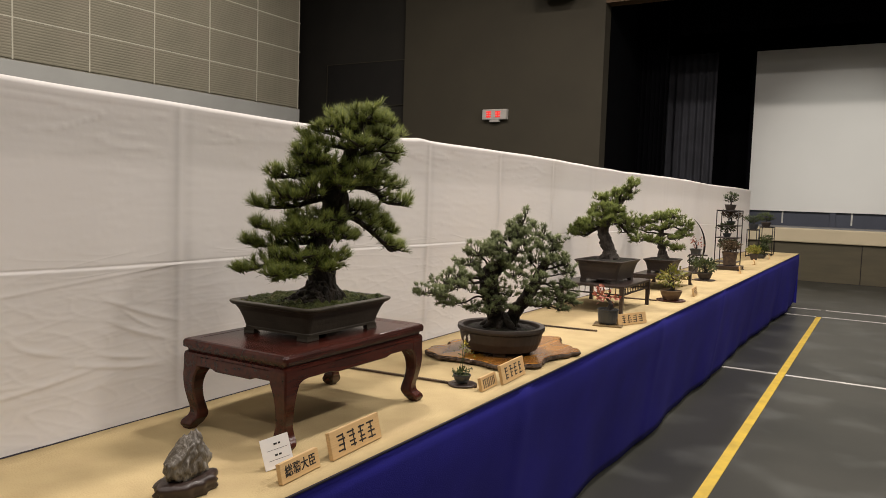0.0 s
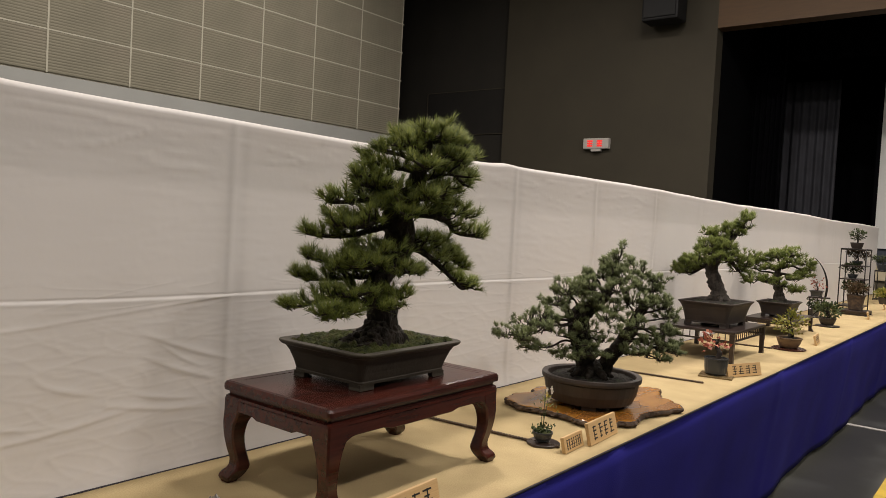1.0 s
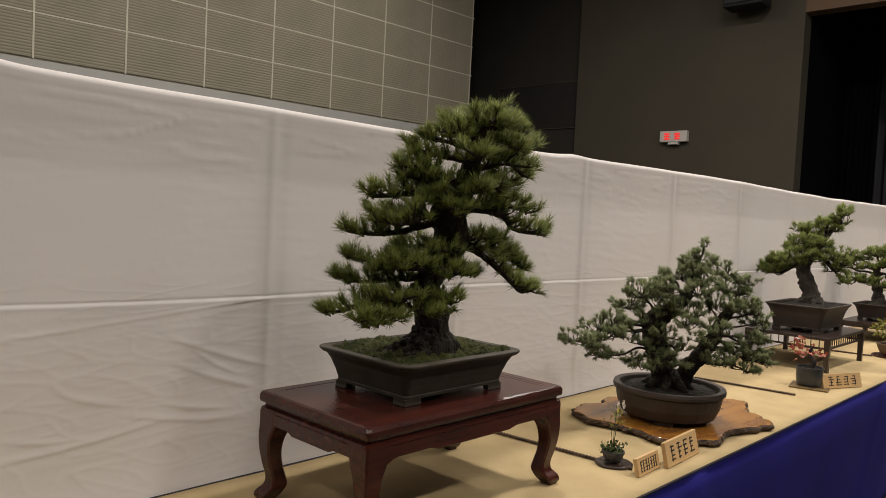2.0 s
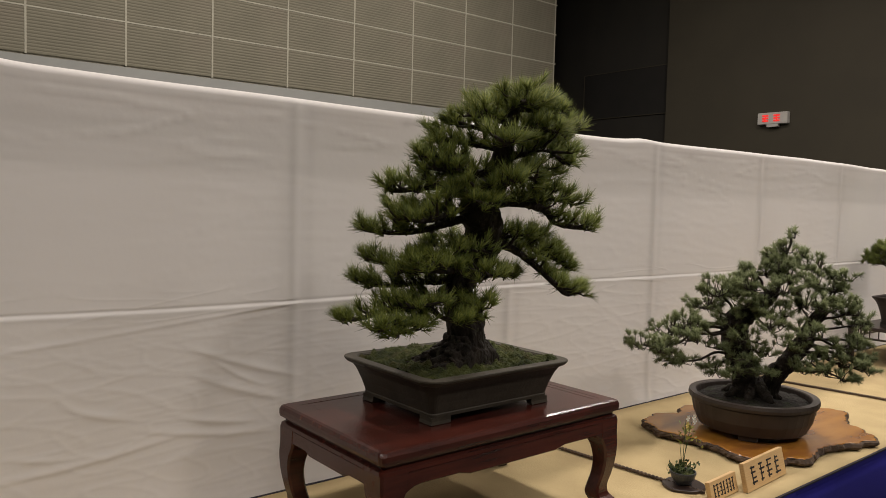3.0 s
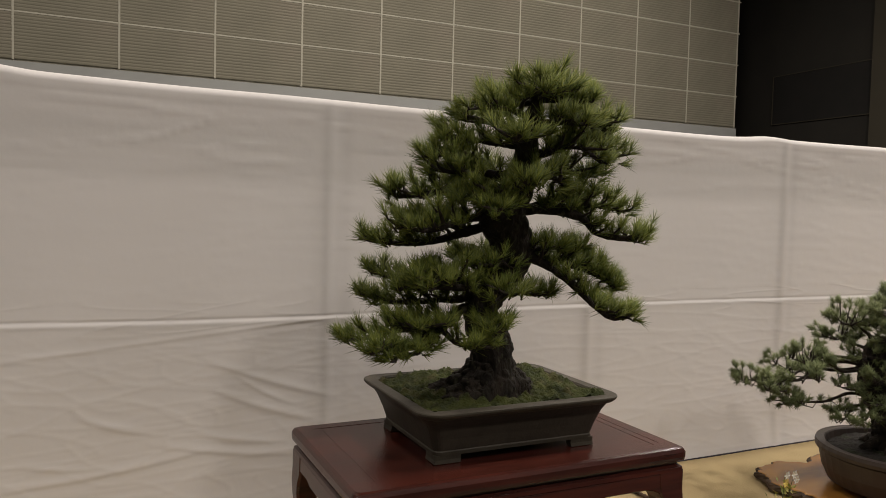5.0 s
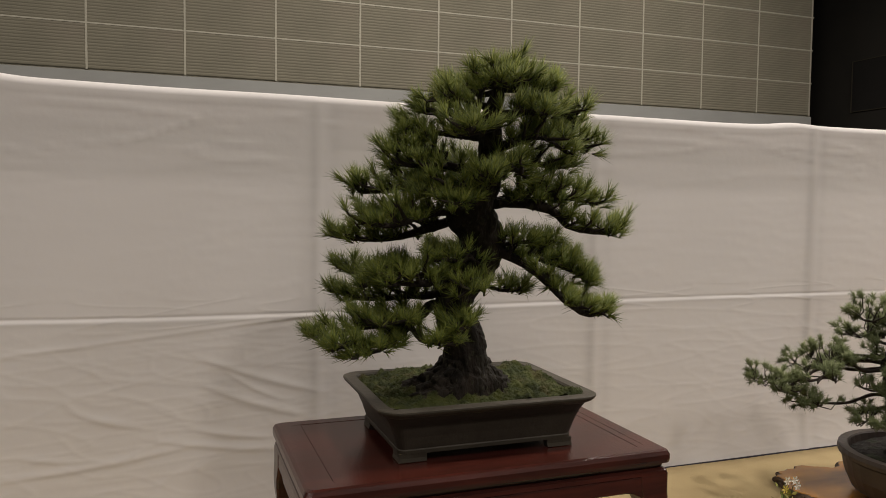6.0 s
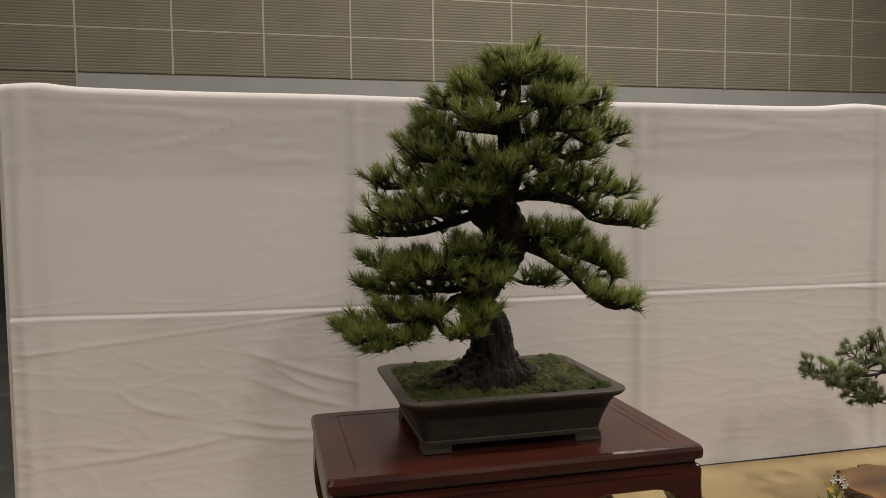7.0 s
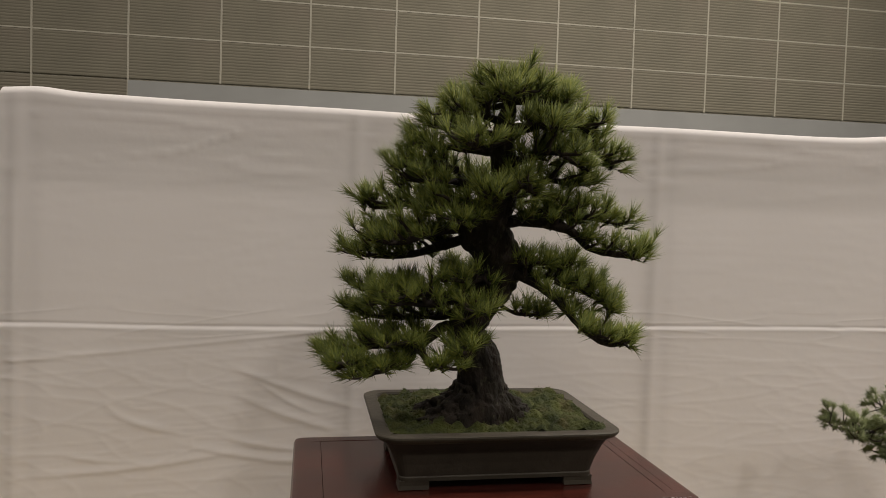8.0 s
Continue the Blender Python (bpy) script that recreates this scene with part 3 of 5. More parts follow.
def ground_cover(parent, hx, hy, z, mat, name, seed, amp=0.006, dome=0.012, rnd=False):
    """A mossy or earthy surface that fills a pot."""
    n = 110 if mat is M_MOSS and hx > 0.05 else 56
    v, f = [], []
    for i in range(n + 1):
        for j in range(n + 1):
            a, b = 2 * i / n - 1, 2 * j / n - 1
            if rnd:
                a, b = a * math.sqrt(1 - b * b / 2), b * math.sqrt(1 - a * a / 2)
            q = Vector((a * hx, b * hy, seed))
            cushion = noise.voronoi(q * (48 if mat is M_MOSS else 62) + Vector((noise.noise(q * 20), noise.noise(q * 21 + Vector((5, 0, 0))), 0)))[0][0]
            hgt = amp * (1.0 - 1.25 * min(0.8, cushion)) + amp * 0.30 * noise.noise(q * 120) + dome * (1 - max(abs(a), abs(b)) ** 2) + amp * 0.5 * noise.noise(q * 14)
            v.append((a * hx, b * hy, z + max(hgt, 0.2 * amp)))
    for i in range(n):
        for j in range(n):
            k = i * (n + 1) + j
            f.append((k, k + n + 1, k + n + 2, k + 1))
    return part(name, raw_mesh(name, np.array(v), np.array(f)), mat, parent, smooth=True)


def cabriole_stand(m, hx, hy, h, label):
    """A low rosewood stand: framed top, waist, shaped aprons and four curved legs. Origin on the table under its middle."""
    st = thing("display_stand", m, label, "stand")
    zt = h
    # top of two end boards, two long rails and a middle panel, with fine open joints
    g, e = 0.0008, 0.046
    part("top_panel", one_box(-hx + 0.028, hx - 0.028, -hy + e + g, hy - e - g, zt - 0.012, zt - 0.0006), M_ROSE, st)
    for s in (-1, 1):
        bm = one_box(-hx + 0.028, hx - 0.028, min(s * (hy - e), s * (hy - 0.028)), max(s * (hy - e), s * (hy - 0.028)), zt - 0.012, zt - 0.0003)
        part("end_board", bm, M_ROSE, st)
    rim = bmesh.new()
    prof = [(-0.004, zt - 0.022), (-0.001, zt - 0.021), (0.0, zt - 0.016), (0.0, zt - 0.008), (-0.003, zt - 0.002), (-0.008, zt), (-0.0305, zt), (-0.031, zt - 0.010)]
    loft(rim, [round_rect(hx + o, hy + o, 0.010, z) for o, z in prof], cap0=True, cap1=True)
    # the rim is open in the middle, where the panel lies
    bmesh.ops.delete(rim, geom=[f for f in rim.faces if len(f.verts) > 4], context="FACES_ONLY")
    part("top_rim", rim, M_ROSE, st)
    part("under_board", one_box(-hx + 0.02, hx - 0.02, -hy + 0.02, hy - 0.02, zt - 0.024, zt - 0.0125), M_GROOVE, st)
    waist = bmesh.new()
    loft(waist, [round_rect(hx - o, hy - o, 0.008, z) for o, z in ((0.008, zt - 0.0225), (0.010, zt - 0.030), (0.004, zt - 0.034), (0.003, zt - 0.040))], cap0=False, cap1=False)
    part("waist", waist, M_ROSE, st)
    # aprons with a wavy lower edge
    za = zt - 0.040
    for ax, half, other in (("x", hy - 0.03, hx - 0.004), ("y", hx - 0.03, hy - 0.004)):
        for s in (-1, 1):
            bm = bmesh.new()
            n = 40
            top, bot = [], []
            for i in range(n + 1):
                u = -1 + 2 * i / n
                au = abs(u)
                d = 0.026 + 0.030 * max(0, (au - 0.80) / 0.20) ** 2 + (0.006 if au < 0.42 else 0.006 * max(0, 1 - (au - 0.42) / 0.06))
                top.append((u * half, za))
                bot.append((u * half, za - d))
            for (off0, off1) in ((other - 0.018, other),):
                loops = []
                for off in (off0, off1 - 0.002, off1):
                    sh = 0.002 if off == off1 else 0
                    pts = [(p, z - sh) for p, z in top] + [(p, z + sh) for p, z in bot[::-1]]
                    loops.append([((s * off, p, z) if ax == "x" else (p, s * off, z)) for p, z in pts])
                loft(bm, loops)
            part("apron", bm, M_ROSE, st)
    # legs: S-curved, thick at the knee, hooked at the foot
    for sx in (-1, 1):
        for sy in (-1, 1):
            bm = bmesh.new()
            rows = [(0.0, za, 0.056), (0.0, za - 0.03, 0.053), (0.001, za - 0.055, 0.043), (-0.001, za - 0.085, 0.036), (-0.006, za - 0.115, 0.033), (-0.011, za - 0.138, 0.033),
                    (-0.009, za - 0.156, 0.038), (0.002, za - 0.170, 0.044), (0.005, za - 0.180, 0.041), (0.001, 0.003, 0.030), (0.0, 0.0, 0.028)]
            loops = []
            for q in spline(rows, 4):
                out, z, w = q
                x1, y1 = hx - 0.003 + out, hy - 0.003 + out
                b = 0.004
                pts = [(x1 - b, y1), (x1, y1 - b), (x1, y1 - w + b), (x1 - b, y1 - w), (x1 - w + b, y1 - w), (x1 - w, y1 - w + b), (x1 - w, y1 - b), (x1 - w + b, y1)]
                loops.append([(sx * px, sy * py, max(z, 0)) for px, py in pts])
            loft(bm, loops)
            part("leg", bm, M_ROSE, st)
    return st


def low_stand(m, hx, hy, h, label, spindles=True, curl=False):
    """A small dark table stand with straight legs; a row of spindles under its top where it has one."""
    st = thing("display_stand", m, label, "stand")
    part("top", box(bmesh.new(), -hx - 0.012, hx + 0.012, -hy - 0.012, hy + 0.012, h - 0.014, h, bev=0.003), M_ROSE_D, st)
    for sx in (-1, 1):
        for sy in (-1, 1):
            bm = bmesh.new()
            w = 0.012
            loft(bm, [[(sx * hx + dx * w * k + o * sx, sy * hy + dy * w * k + o * sy, z) for dx, dy in ((-1, -1), (1, -1), (1, 1), (-1, 1))]
                      for z, k, o in ((0, 1.2 if curl else 0.9, 0.006 if curl else 0), (h * 0.2, 0.8, 0), (h - 0.014, 1.0, 0))])
            part("leg", bm, M_ROSE_D, st)
    if spindles:
        zr = h * 0.68
        for s in (-1, 1):
            part("rail", one_box(s * hx - 0.004, s * hx + 0.004, -hy, hy, zr - 0.004, zr + 0.004), M_ROSE_D, st)
            part("rail", one_box(-hx, hx, s * hy - 0.004, s * hy + 0.004, zr - 0.004, zr + 0.004), M_ROSE_D, st)
            for i in range(1, 16):
                y = -hy + 2 * hy * i / 16
                part("spindle", one_box(s * hx - 0.0018, s * hx + 0.0018, y - 0.0018, y + 0.0018, zr, h - 0.014), M_ROSE_D, st)
            for i in range(1, 10):
                x = -hx + 2 * hx * i / 10
                part("spindle", one_box(x - 0.0018, x + 0.0018, s * hy - 0.0018, s * hy + 0.0018, zr, h - 0.014), M_ROSE_D, st)
    else:
        for s in (-1, 1):
            part("apron", one_box(s * hx - 0.006, s * hx + 0.006, -hy, hy, h - 0.032, h - 0.014), M_ROSE_D, st)
            part("apron", one_box(-hx, hx, s * hy - 0.006, s * hy + 0.006, h - 0.032, h - 0.014), M_ROSE_D, st)
    return st


# ---- trees ----
class Tree:
    """A bonsai's wood and foliage, in its own frame: x across, y away from the viewer, z up from the soil."""

    def __init__(self, root, seed, needle, count, length, width, spread, lift, bark, twig=M_TWIG, density=1.0, clump=0.016, thick=1.25, grow=1.0):
        self.root, self.rng = root, np.random.default_rng(seed)
        self.needle, self.count, self.length, self.width, self.spread, self.lift = needle, count, length, width, spread, lift
        self.bark, self.twig, self.density, self.seed = bark, twig, density, seed
        self.clump, self.thick, self.grow = clump, thick, grow

    def trunk(self, rows, rough=0.22, freq=55, segs=18, name="trunk"):
        return part(name, tube(bmesh.new(), rows, segs, 9, rough, freq, self.seed), self.bark, self.root, smooth=True)

    def pad(self, c, h, start, r0=0.008, n=None):
        """A cushion of shoots about c with half sizes h, on a limb that leaves the trunk at start."""
        rng, c, h = self.rng, np.array(c, float), np.array(h, float) * [self.grow, self.grow, self.thick]
        n = n or max(7, int(self.density * 6500 * h[0] * h[1] + 900 * self.density * h[0] * h[2]))
        # shoots stand in small bunches, with gaps between the bunches
        m = max(4, n // 2)
        d = rng.normal(size=(m, 3))
        d /= np.linalg.norm(d, axis=1, keepdims=True)
        d[:, 2] = np.where(d[:, 2] < 0, d[:, 2] * 0.55, d[:, 2])
        hubs = c + d * rng.uniform(0.25, 1.0, (m, 1)) ** 0.6 * h
        pick = rng.integers(0, m, n)
        d = d[pick]
        P = hubs[pick] + np.clip(rng.normal(size=(n, 3)), -1.4, 1.4) * self.clump * [0.75, 0.75, 0.5]
        D = d / h * h.mean() * 0.75 + np.array([0, 0, self.lift]) + 0.28 * rng.normal(size=(n, 3))
        D /= np.linalg.norm(D, axis=1, keepdims=True)
        v, f = needles(rng, P, D, self.count, self.length, self.width, self.spread)
        pad_ob = part("foliage_pad", raw_mesh("foliage_pad", v, f), self.needle, self.root)
        # the limb and its fine twigs
        start = np.array(start, float)
        end = c + np.array([0, 0, -0.35 * h[2]])
        span = np.linalg.norm(end - start)
        wig = lambda k: rng.normal(size=3) * k * span
        m1, m2 = start * 0.66 + end * 0.34 + wig(0.06) + [0, 0, 0.05 * span], start * 0.33 + end * 0.67 + wig(0.06)
        bm = tube(bmesh.new(), [(*start, r0), (*m1, r0 * 0.8), (*m2, r0 * 0.62), (*end, r0 * 0.45)], 8, 6, 0.25, 70, self.seed)
        limb = part("limb", bm, self.twig, self.root, smooth=True)
        tw_v, tw_f = [], []
        hub = [c + np.array([h[0] * a, h[1] * b, -0.45 * h[2]]) for a, b in ((-0.55, 0.1), (0.55, -0.1), (0, 0.5), (0, -0.5), (0.05, 0.0))]
        lines = [(end, q, r0 * 0.42, r0 * 0.3) for q in hub] + [(hub[int(np.argmin([np.linalg.norm(p - q) for q in hub]))], p - dd * self.length * 0.1, 0.0016, 0.0007) for p, dd in zip(P, D)]
        for a, b, ra, rb in lines:
            k = np.linalg.norm(b - a)
            mid = (a + b) / 2 + rng.normal(size=3) * 0.14 * k - np.array([0, 0, 0.12 * k])
            ax = (b - a) / (k + 1e-6)
            s = np.cross(ax, [0.31, 0.82, 0.48])
            s /= np.linalg.norm(s) + 1e-9
            u = np.cross(ax, s)
            o = len(tw_v)
            for q, rr in ((a, ra), (mid, (ra + rb) / 2), (b, rb)):
                for g in range(4):
                    w = math.pi / 2 * g
                    tw_v.append(q + rr * (s * math.cos(w) + u * math.sin(w)))
            for lv in (0, 4):
                for g in range(4):
                    tw_f.append((o + lv + g, o + lv + (g + 1) % 4, o + lv + 4 + (g + 1) % 4, o + lv + 4 + g))
        part("fine_branching", raw_mesh("fine_branching", np.array(tw_v), np.array(tw_f)), self.twig, limb)
        return pad_ob


def root_flare(tree, spokes, reach, z, r):
    """Surface roots that spread over the soil from the foot of the trunk."""
    for i, a in enumerate(spokes):
        c, s = math.cos(radians(a)), math.sin(radians(a))
        k = reach * (0.8 + 0.35 * abs(noise.noise((i * 1.7, 0.3, 0.0))))
        part("surface_root", tube(bmesh.new(), [(c * 0.01, s * 0.01, z, r * 1.1), (c * k * 0.45, s * k * 0.45, z * 0.55, r * 0.85), (c * k, s * k, -0.006, r * 0.35)], 12, 7, 0.35, 60, i), tree.bark, tree.root, smooth=True)


# black pine, the main tree
stand_1 = cabriole_stand(pose(-1.327, 2.017, TOP), 0.177, 0.298, 0.231, "polished dark-red rosewood stand with curved legs on the beige mat")
pine = thing("bonsai_pine", pose(-1.333, 2.022, TOP + 0.2315), "large black pine bonsai with tiered pads in a rectangular pot", "bonsai")
ix, iy = rect_pot(pine, 0.110, 0.147, 0.088, 0.037, M_CLAY_G, M_MOSS, lip=0.019, foot=0.012, label="grey-brown unglazed rectangular pot with flared rim")
ground_cover(pine, ix + 0.004, iy + 0.004, 0.0800, M_MOSS, "moss", 1.0, 0.015, 0.012)
# fine hairs that stand up from the moss
rng = np.random.default_rng(3)
moss_me = bpy.data.objects["moss"].data
co = np.array([v.co for v in moss_me.vertices])[rng.permutation(len(moss_me.vertices))[:3200]]
v, f = needles(rng, co, np.tile([0, 0, 1.0], (len(co), 1)), 4, 0.0042, 0.0003, 0.6)
part("moss_hairs", raw_mesh("moss_hairs", v, f), M_MOSS, pine)
pine_tree = thing("pine_tree", pose(0.043, -0.012, 0.088, 0, 0, 90), "", "")
pine_tree.parent = pine
PINE = np.random.default_rng(11)


def bark_tube(rows, segs, per, seed, plate=0.10, lump=0.16):
    """A limb whose bark is broken into upright plates with dark fissures between them."""
    bm = tube(bmesh.new(), rows, segs, per)
    line = spline(rows, per)
    for k, loop_at in enumerate(line):
        c, r = Vector(loop_at[:3]), max(loop_at[3], 0.0006)
        for v in bm.verts[k * segs:(k + 1) * segs]:
            out = (v.co - c).normalized()
            q = Vector((v.co.x * 62, v.co.y * 62, v.co.z * 34)) + Vector((seed, 0, 0))
            q += 0.5 * Vector((noise.noise(q * 0.7), noise.noise(q * 0.7 + Vector((7, 0, 0))), noise.noise(q * 0.7 + Vector((0, 9, 0)))))
            d = noise.voronoi(q)[0]
            v.co += out * r * (lump * noise.noise(v.co * 26 + Vector((seed, 3, 0))) + plate * (min(1.0, (d[1] - d[0]) * 2.6) - 0.55) + 0.35 * plate * noise.noise(v.co * 190))
    return bm


def twig_mesh(lines):
    """Thin four-sided twigs: (start, end, radius at start, radius at end)."""
    v, f = [], []
    for a, b, ra, rb in lines:
        ax = (b - a) / (np.linalg.norm(b - a) + 1e-9)
        e = np.cross(ax, [0.31, 0.82, 0.48])
        e /= np.linalg.norm(e) + 1e-9
        w = np.cross(ax, e)
        o = len(v)
        for q, rr in ((a, ra), (b, rb)):
            v += [q + rr * e, q + rr * w, q - rr * e, q - rr * w]
        f += [(o + g, o + (g + 1) % 4, o + 4 + (g + 1) % 4, o + 4 + g) for g in range(4)]
    return raw_mesh("fine_branching", np.array(v), np.array(f))


def pine_limb(rows, r0, width, begin=0.3, gap=0.0082, lift=1.0):
    """A branch of the black pine: a gnarled limb, side twigs in a flat spray, and upright brushes of needles on their upper side."""
    rng = PINE
    pts = [np.array(p, float) for p in rows]
    # the needles reach past the wood
    pts[-1] = pts[-1] - 0.008 * (pts[-1] - pts[-2]) / np.linalg.norm(pts[-1] - pts[-2])
    rows4 = []
    for k, p in enumerate(pts):
        u = k / (len(pts) - 1)
        kink = rng.normal(size=3) * 0.0055 * (0 < k < len(pts) - 1)
        rows4.append((*(p + kink), 0.43 * r0 * (1 - u) ** 0.7 + 0.0018))
    limb_ob = part("limb", bark_tube(rows4, 12, 9, r0 * 900, 0.20, 0.42), M_BARK, pine_tree, smooth=True)
    line = np.array([q[:3] for q in spline(rows4, 10)])
    seg = np.linalg.norm(np.diff(line, axis=0), axis=1)
    arc = np.concatenate([[0], np.cumsum(seg)])
    total = arc[-1]
    at = lambda d: np.array([np.interp(d, arc, line[:, g]) for g in range(3)])
    twigs, P, D = [], [], []
    up = np.array([0, 0, 1.0])

    def shoot(base, out):
        d = lift * up * rng.uniform(0.5, 1.1) + 0.65 * out + 0.24 * rng.normal(size=3)
        d[2] = max(d[2], -0.1 if rng.uniform() < 0.2 else 0.2)
        d /= np.linalg.norm(d)
        tip = base + d * rng.uniform(0.004, 0.012)
        twigs.append((base, tip, 0.0016, 0.0011))
        P.append(tip)
        D.append(d)

    side, d = 1, begin * total
    while d < total:
        u = (d / total - begin) / (1 - begin)
        p = at(d)
        tan = at(min(total, d + 0.01)) - at(max(0, d - 0.01))
        tan /= np.linalg.norm(tan) + 1e-9
        out = np.cross(tan, up)
        out *= side / (np.linalg.norm(out) + 1e-6)
        reach = max(0.012, 1.12 * width * (1 - 0.5 * u * u) * rng.uniform(0.4, 1.1))
        dirn = out + (0.25 + 0.6 * u) * tan + 0.12 * rng.normal(size=3)
        dirn[2] = rng.choice((-0.15, 0.1, 0.35, 0.65, 0.9)) + 0.12 * rng.normal()
        dirn /= np.linalg.norm(dirn)
        a, n = p, max(2, int(reach / 0.011))
        for g in range(n):
            b = a + dirn * reach / n + rng.normal(size=3) * 0.0022
            twigs.append((a, b, 0.0030 * (1 - g / n) + 0.0014, 0.0030 * (1 - (g + 1) / n) + 0.0014))
            if g or reach < 0.02 or rng.uniform() < 0.5:
                shoot(b, dirn)
                if rng.uniform() < 0.35:
                    shoot((a + b) / 2 + rng.normal(size=3) * 0.003, rng.normal(size=3) * 0.8)
            a = b
        shoot(a, dirn * 1.5)
        if rng.uniform() < 0.6:
            shoot(p, 0.6 * rng.normal(size=3))
        side, d = -side, d + gap * rng.uniform(0.7, 1.3)
    for g in range(9):
        shoot(line[-1 - g] + rng.normal(size=3) * 0.006, (line[-1] - line[-6]) / np.linalg.norm(line[-1] - line[-6]) * 2.0)
    v, f = needles(rng, np.array(P), np.array(D), 20, 0.0270, 0.00074, 0.34)
    part("foliage_pad", raw_mesh("foliage_pad", v, f), M_NEEDLE, pine_tree)
    part("fine_branching", twig_mesh(twigs), M_TWIG, limb_ob)


part("trunk", bark_tube([(0.006, 0.0, -0.014, 0.052), (0.004, 0.0, 0.020, 0.042), (-0.002, 0.0, 0.052, 0.038), (-0.008, 0.0, 0.088, 0.035), (-0.023, 0.0, 0.119, 0.030), (-0.028, -0.002, 0.145, 0.028),
                         (-0.016, -0.008, 0.177, 0.032), (0.003, -0.018, 0.209, 0.034), (0.012, -0.028, 0.240, 0.037), (0.0, -0.038, 0.270, 0.034), (-0.018, -0.045, 0.296, 0.037), (-0.009, -0.055, 0.322, 0.031),
                         (0.006, -0.068, 0.355, 0.024), (0.001, -0.085, 0.395, 0.020), (-0.006, -0.100, 0.433, 0.015), (-0.001, -0.115, 0.471, 0.010), (0.002, -0.120, 0.514, 0.004)], 56, 12, 4.0), M_BARK, pine_tree, smooth=True)
mound = bmesh.new()
loops = []
for k in range(30):
    u = k / 29
    z = -0.016 + 0.070 * u
    loop = []
    for g in range(150):
        a = 2 * math.pi * g / 150
        c, sn = math.cos(a), math.sin(a)
        lobes = 0.24 * math.sin(a * 3 + 0.6) + 0.16 * math.sin(a * 7 + 1.9) + 0.08 * math.sin(a * 12)
        spread = (0.040 + 0.068 * (1 - u) ** 1.5 * (1 + lobes)) * (1 + 0.45 * (1 - u) * max(0, -c))
        q = Vector((c * spread, sn * spread * 0.8, z))
        d = noise.voronoi(q * 58 + 0.5 * Vector((noise.noise(q * 40), noise.noise(q * 41 + Vector((4, 0, 0))), 0)))[0]
        spread *= 1 + 0.14 * noise.noise(q * 48) + 0.16 * (min(1.0, (d[1] - d[0]) * 2.4) - 0.5) + 0.06 * noise.noise(q * 230)
        loop.append((max(-0.118, min(0.088, c * spread)) - 0.004 * u, max(sn * spread * 0.8, -0.047 + 0.004 * c), z + 0.005 * noise.noise(q * 70)))
    loops.append(loop)
part("root_base", loft(mound, loops), M_BARK, pine_tree, smooth=True)
# branches: upper right and lower right
pine_limb([(-0.006, -0.05, 0.302), (0.04, -0.07, 0.312), (0.093, -0.095, 0.294), (0.141, -0.108, 0.272), (0.179, -0.12, 0.266), (0.209, -0.13, 0.274)], 0.019, 0.036, 0.2)
pine_limb([(0.01, -0.03, 0.24), (0.042, -0.06, 0.225), (0.08, -0.08, 0.195), (0.122, -0.1, 0.159), (0.161, -0.115, 0.139), (0.195, -0.119, 0.143)], 0.018, 0.034, 0.2)
pine_limb([(0.015, -0.03, 0.238), (0.064, -0.045, 0.234), (0.115, -0.065, 0.22), (0.167, -0.09, 0.189)], 0.011, 0.04, 0.2)
# two heavy tiers to the right of the crown
pine_limb([(0.001, -0.085, 0.395), (0.045, -0.1, 0.409), (0.093, -0.105, 0.419), (0.139, -0.1, 0.403), (0.167, -0.097, 0.385)], 0.012, 0.045, 0.25)
pine_limb([(0.005, -0.07, 0.355), (0.058, -0.09, 0.367), (0.097, -0.1, 0.365), (0.132, -0.1, 0.363)], 0.01, 0.036, 0.3)
pine_limb([(-0.006, -0.1, 0.429), (0.047, -0.115, 0.445), (0.092, -0.13, 0.445), (0.124, -0.13, 0.425)], 0.01, 0.042, 0.25)
# crown
pine_limb([(-0.003, -0.115, 0.471), (-0.038, -0.09, 0.476), (-0.064, -0.062, 0.486)], 0.007, 0.032, 0.3)
pine_limb([(0, -0.118, 0.476), (-0.026, -0.12, 0.485), (-0.04, -0.12, 0.492)], 0.006, 0.034, 0.2)
pine_limb([(0.001, -0.12, 0.491), (0.005, -0.125, 0.5), (0.015, -0.13, 0.506)], 0.006, 0.036, 0)
pine_limb([(0, -0.115, 0.474), (0.039, -0.135, 0.48), (0.066, -0.15, 0.484)], 0.007, 0.036, 0.25)
pine_limb([(-0.001, -0.115, 0.475), (0.046, -0.14, 0.471), (0.078, -0.152, 0.475)], 0.007, 0.032, 0.3)
pine_limb([(-0.001, -0.115, 0.475), (-0.015, -0.16, 0.473), (-0.02, -0.19, 0.472)], 0.007, 0.036, 0.3)
pine_limb([(-0.001, -0.115, 0.475), (0.017, -0.07, 0.491), (0.042, -0.04, 0.494)], 0.007, 0.038, 0.2)
# second tier, left, and the sprays that come forward
pine_limb([(-0.002, -0.088, 0.403), (-0.056, -0.07, 0.403), (-0.103, -0.05, 0.411), (-0.136, -0.037, 0.429)], 0.011, 0.04, 0.25)
pine_limb([(-0.006, -0.1, 0.429), (-0.044, -0.085, 0.435), (-0.081, -0.065, 0.442), (-0.108, -0.05, 0.445)], 0.009, 0.042, 0.25)
pine_limb([(-0.006, -0.1, 0.421), (-0.047, -0.14, 0.411), (-0.084, -0.17, 0.411)], 0.009, 0.036, 0.3)
pine_limb([(0.004, -0.07, 0.359), (-0.014, -0.11, 0.349), (-0.038, -0.16, 0.343)], 0.008, 0.032, 0.35)
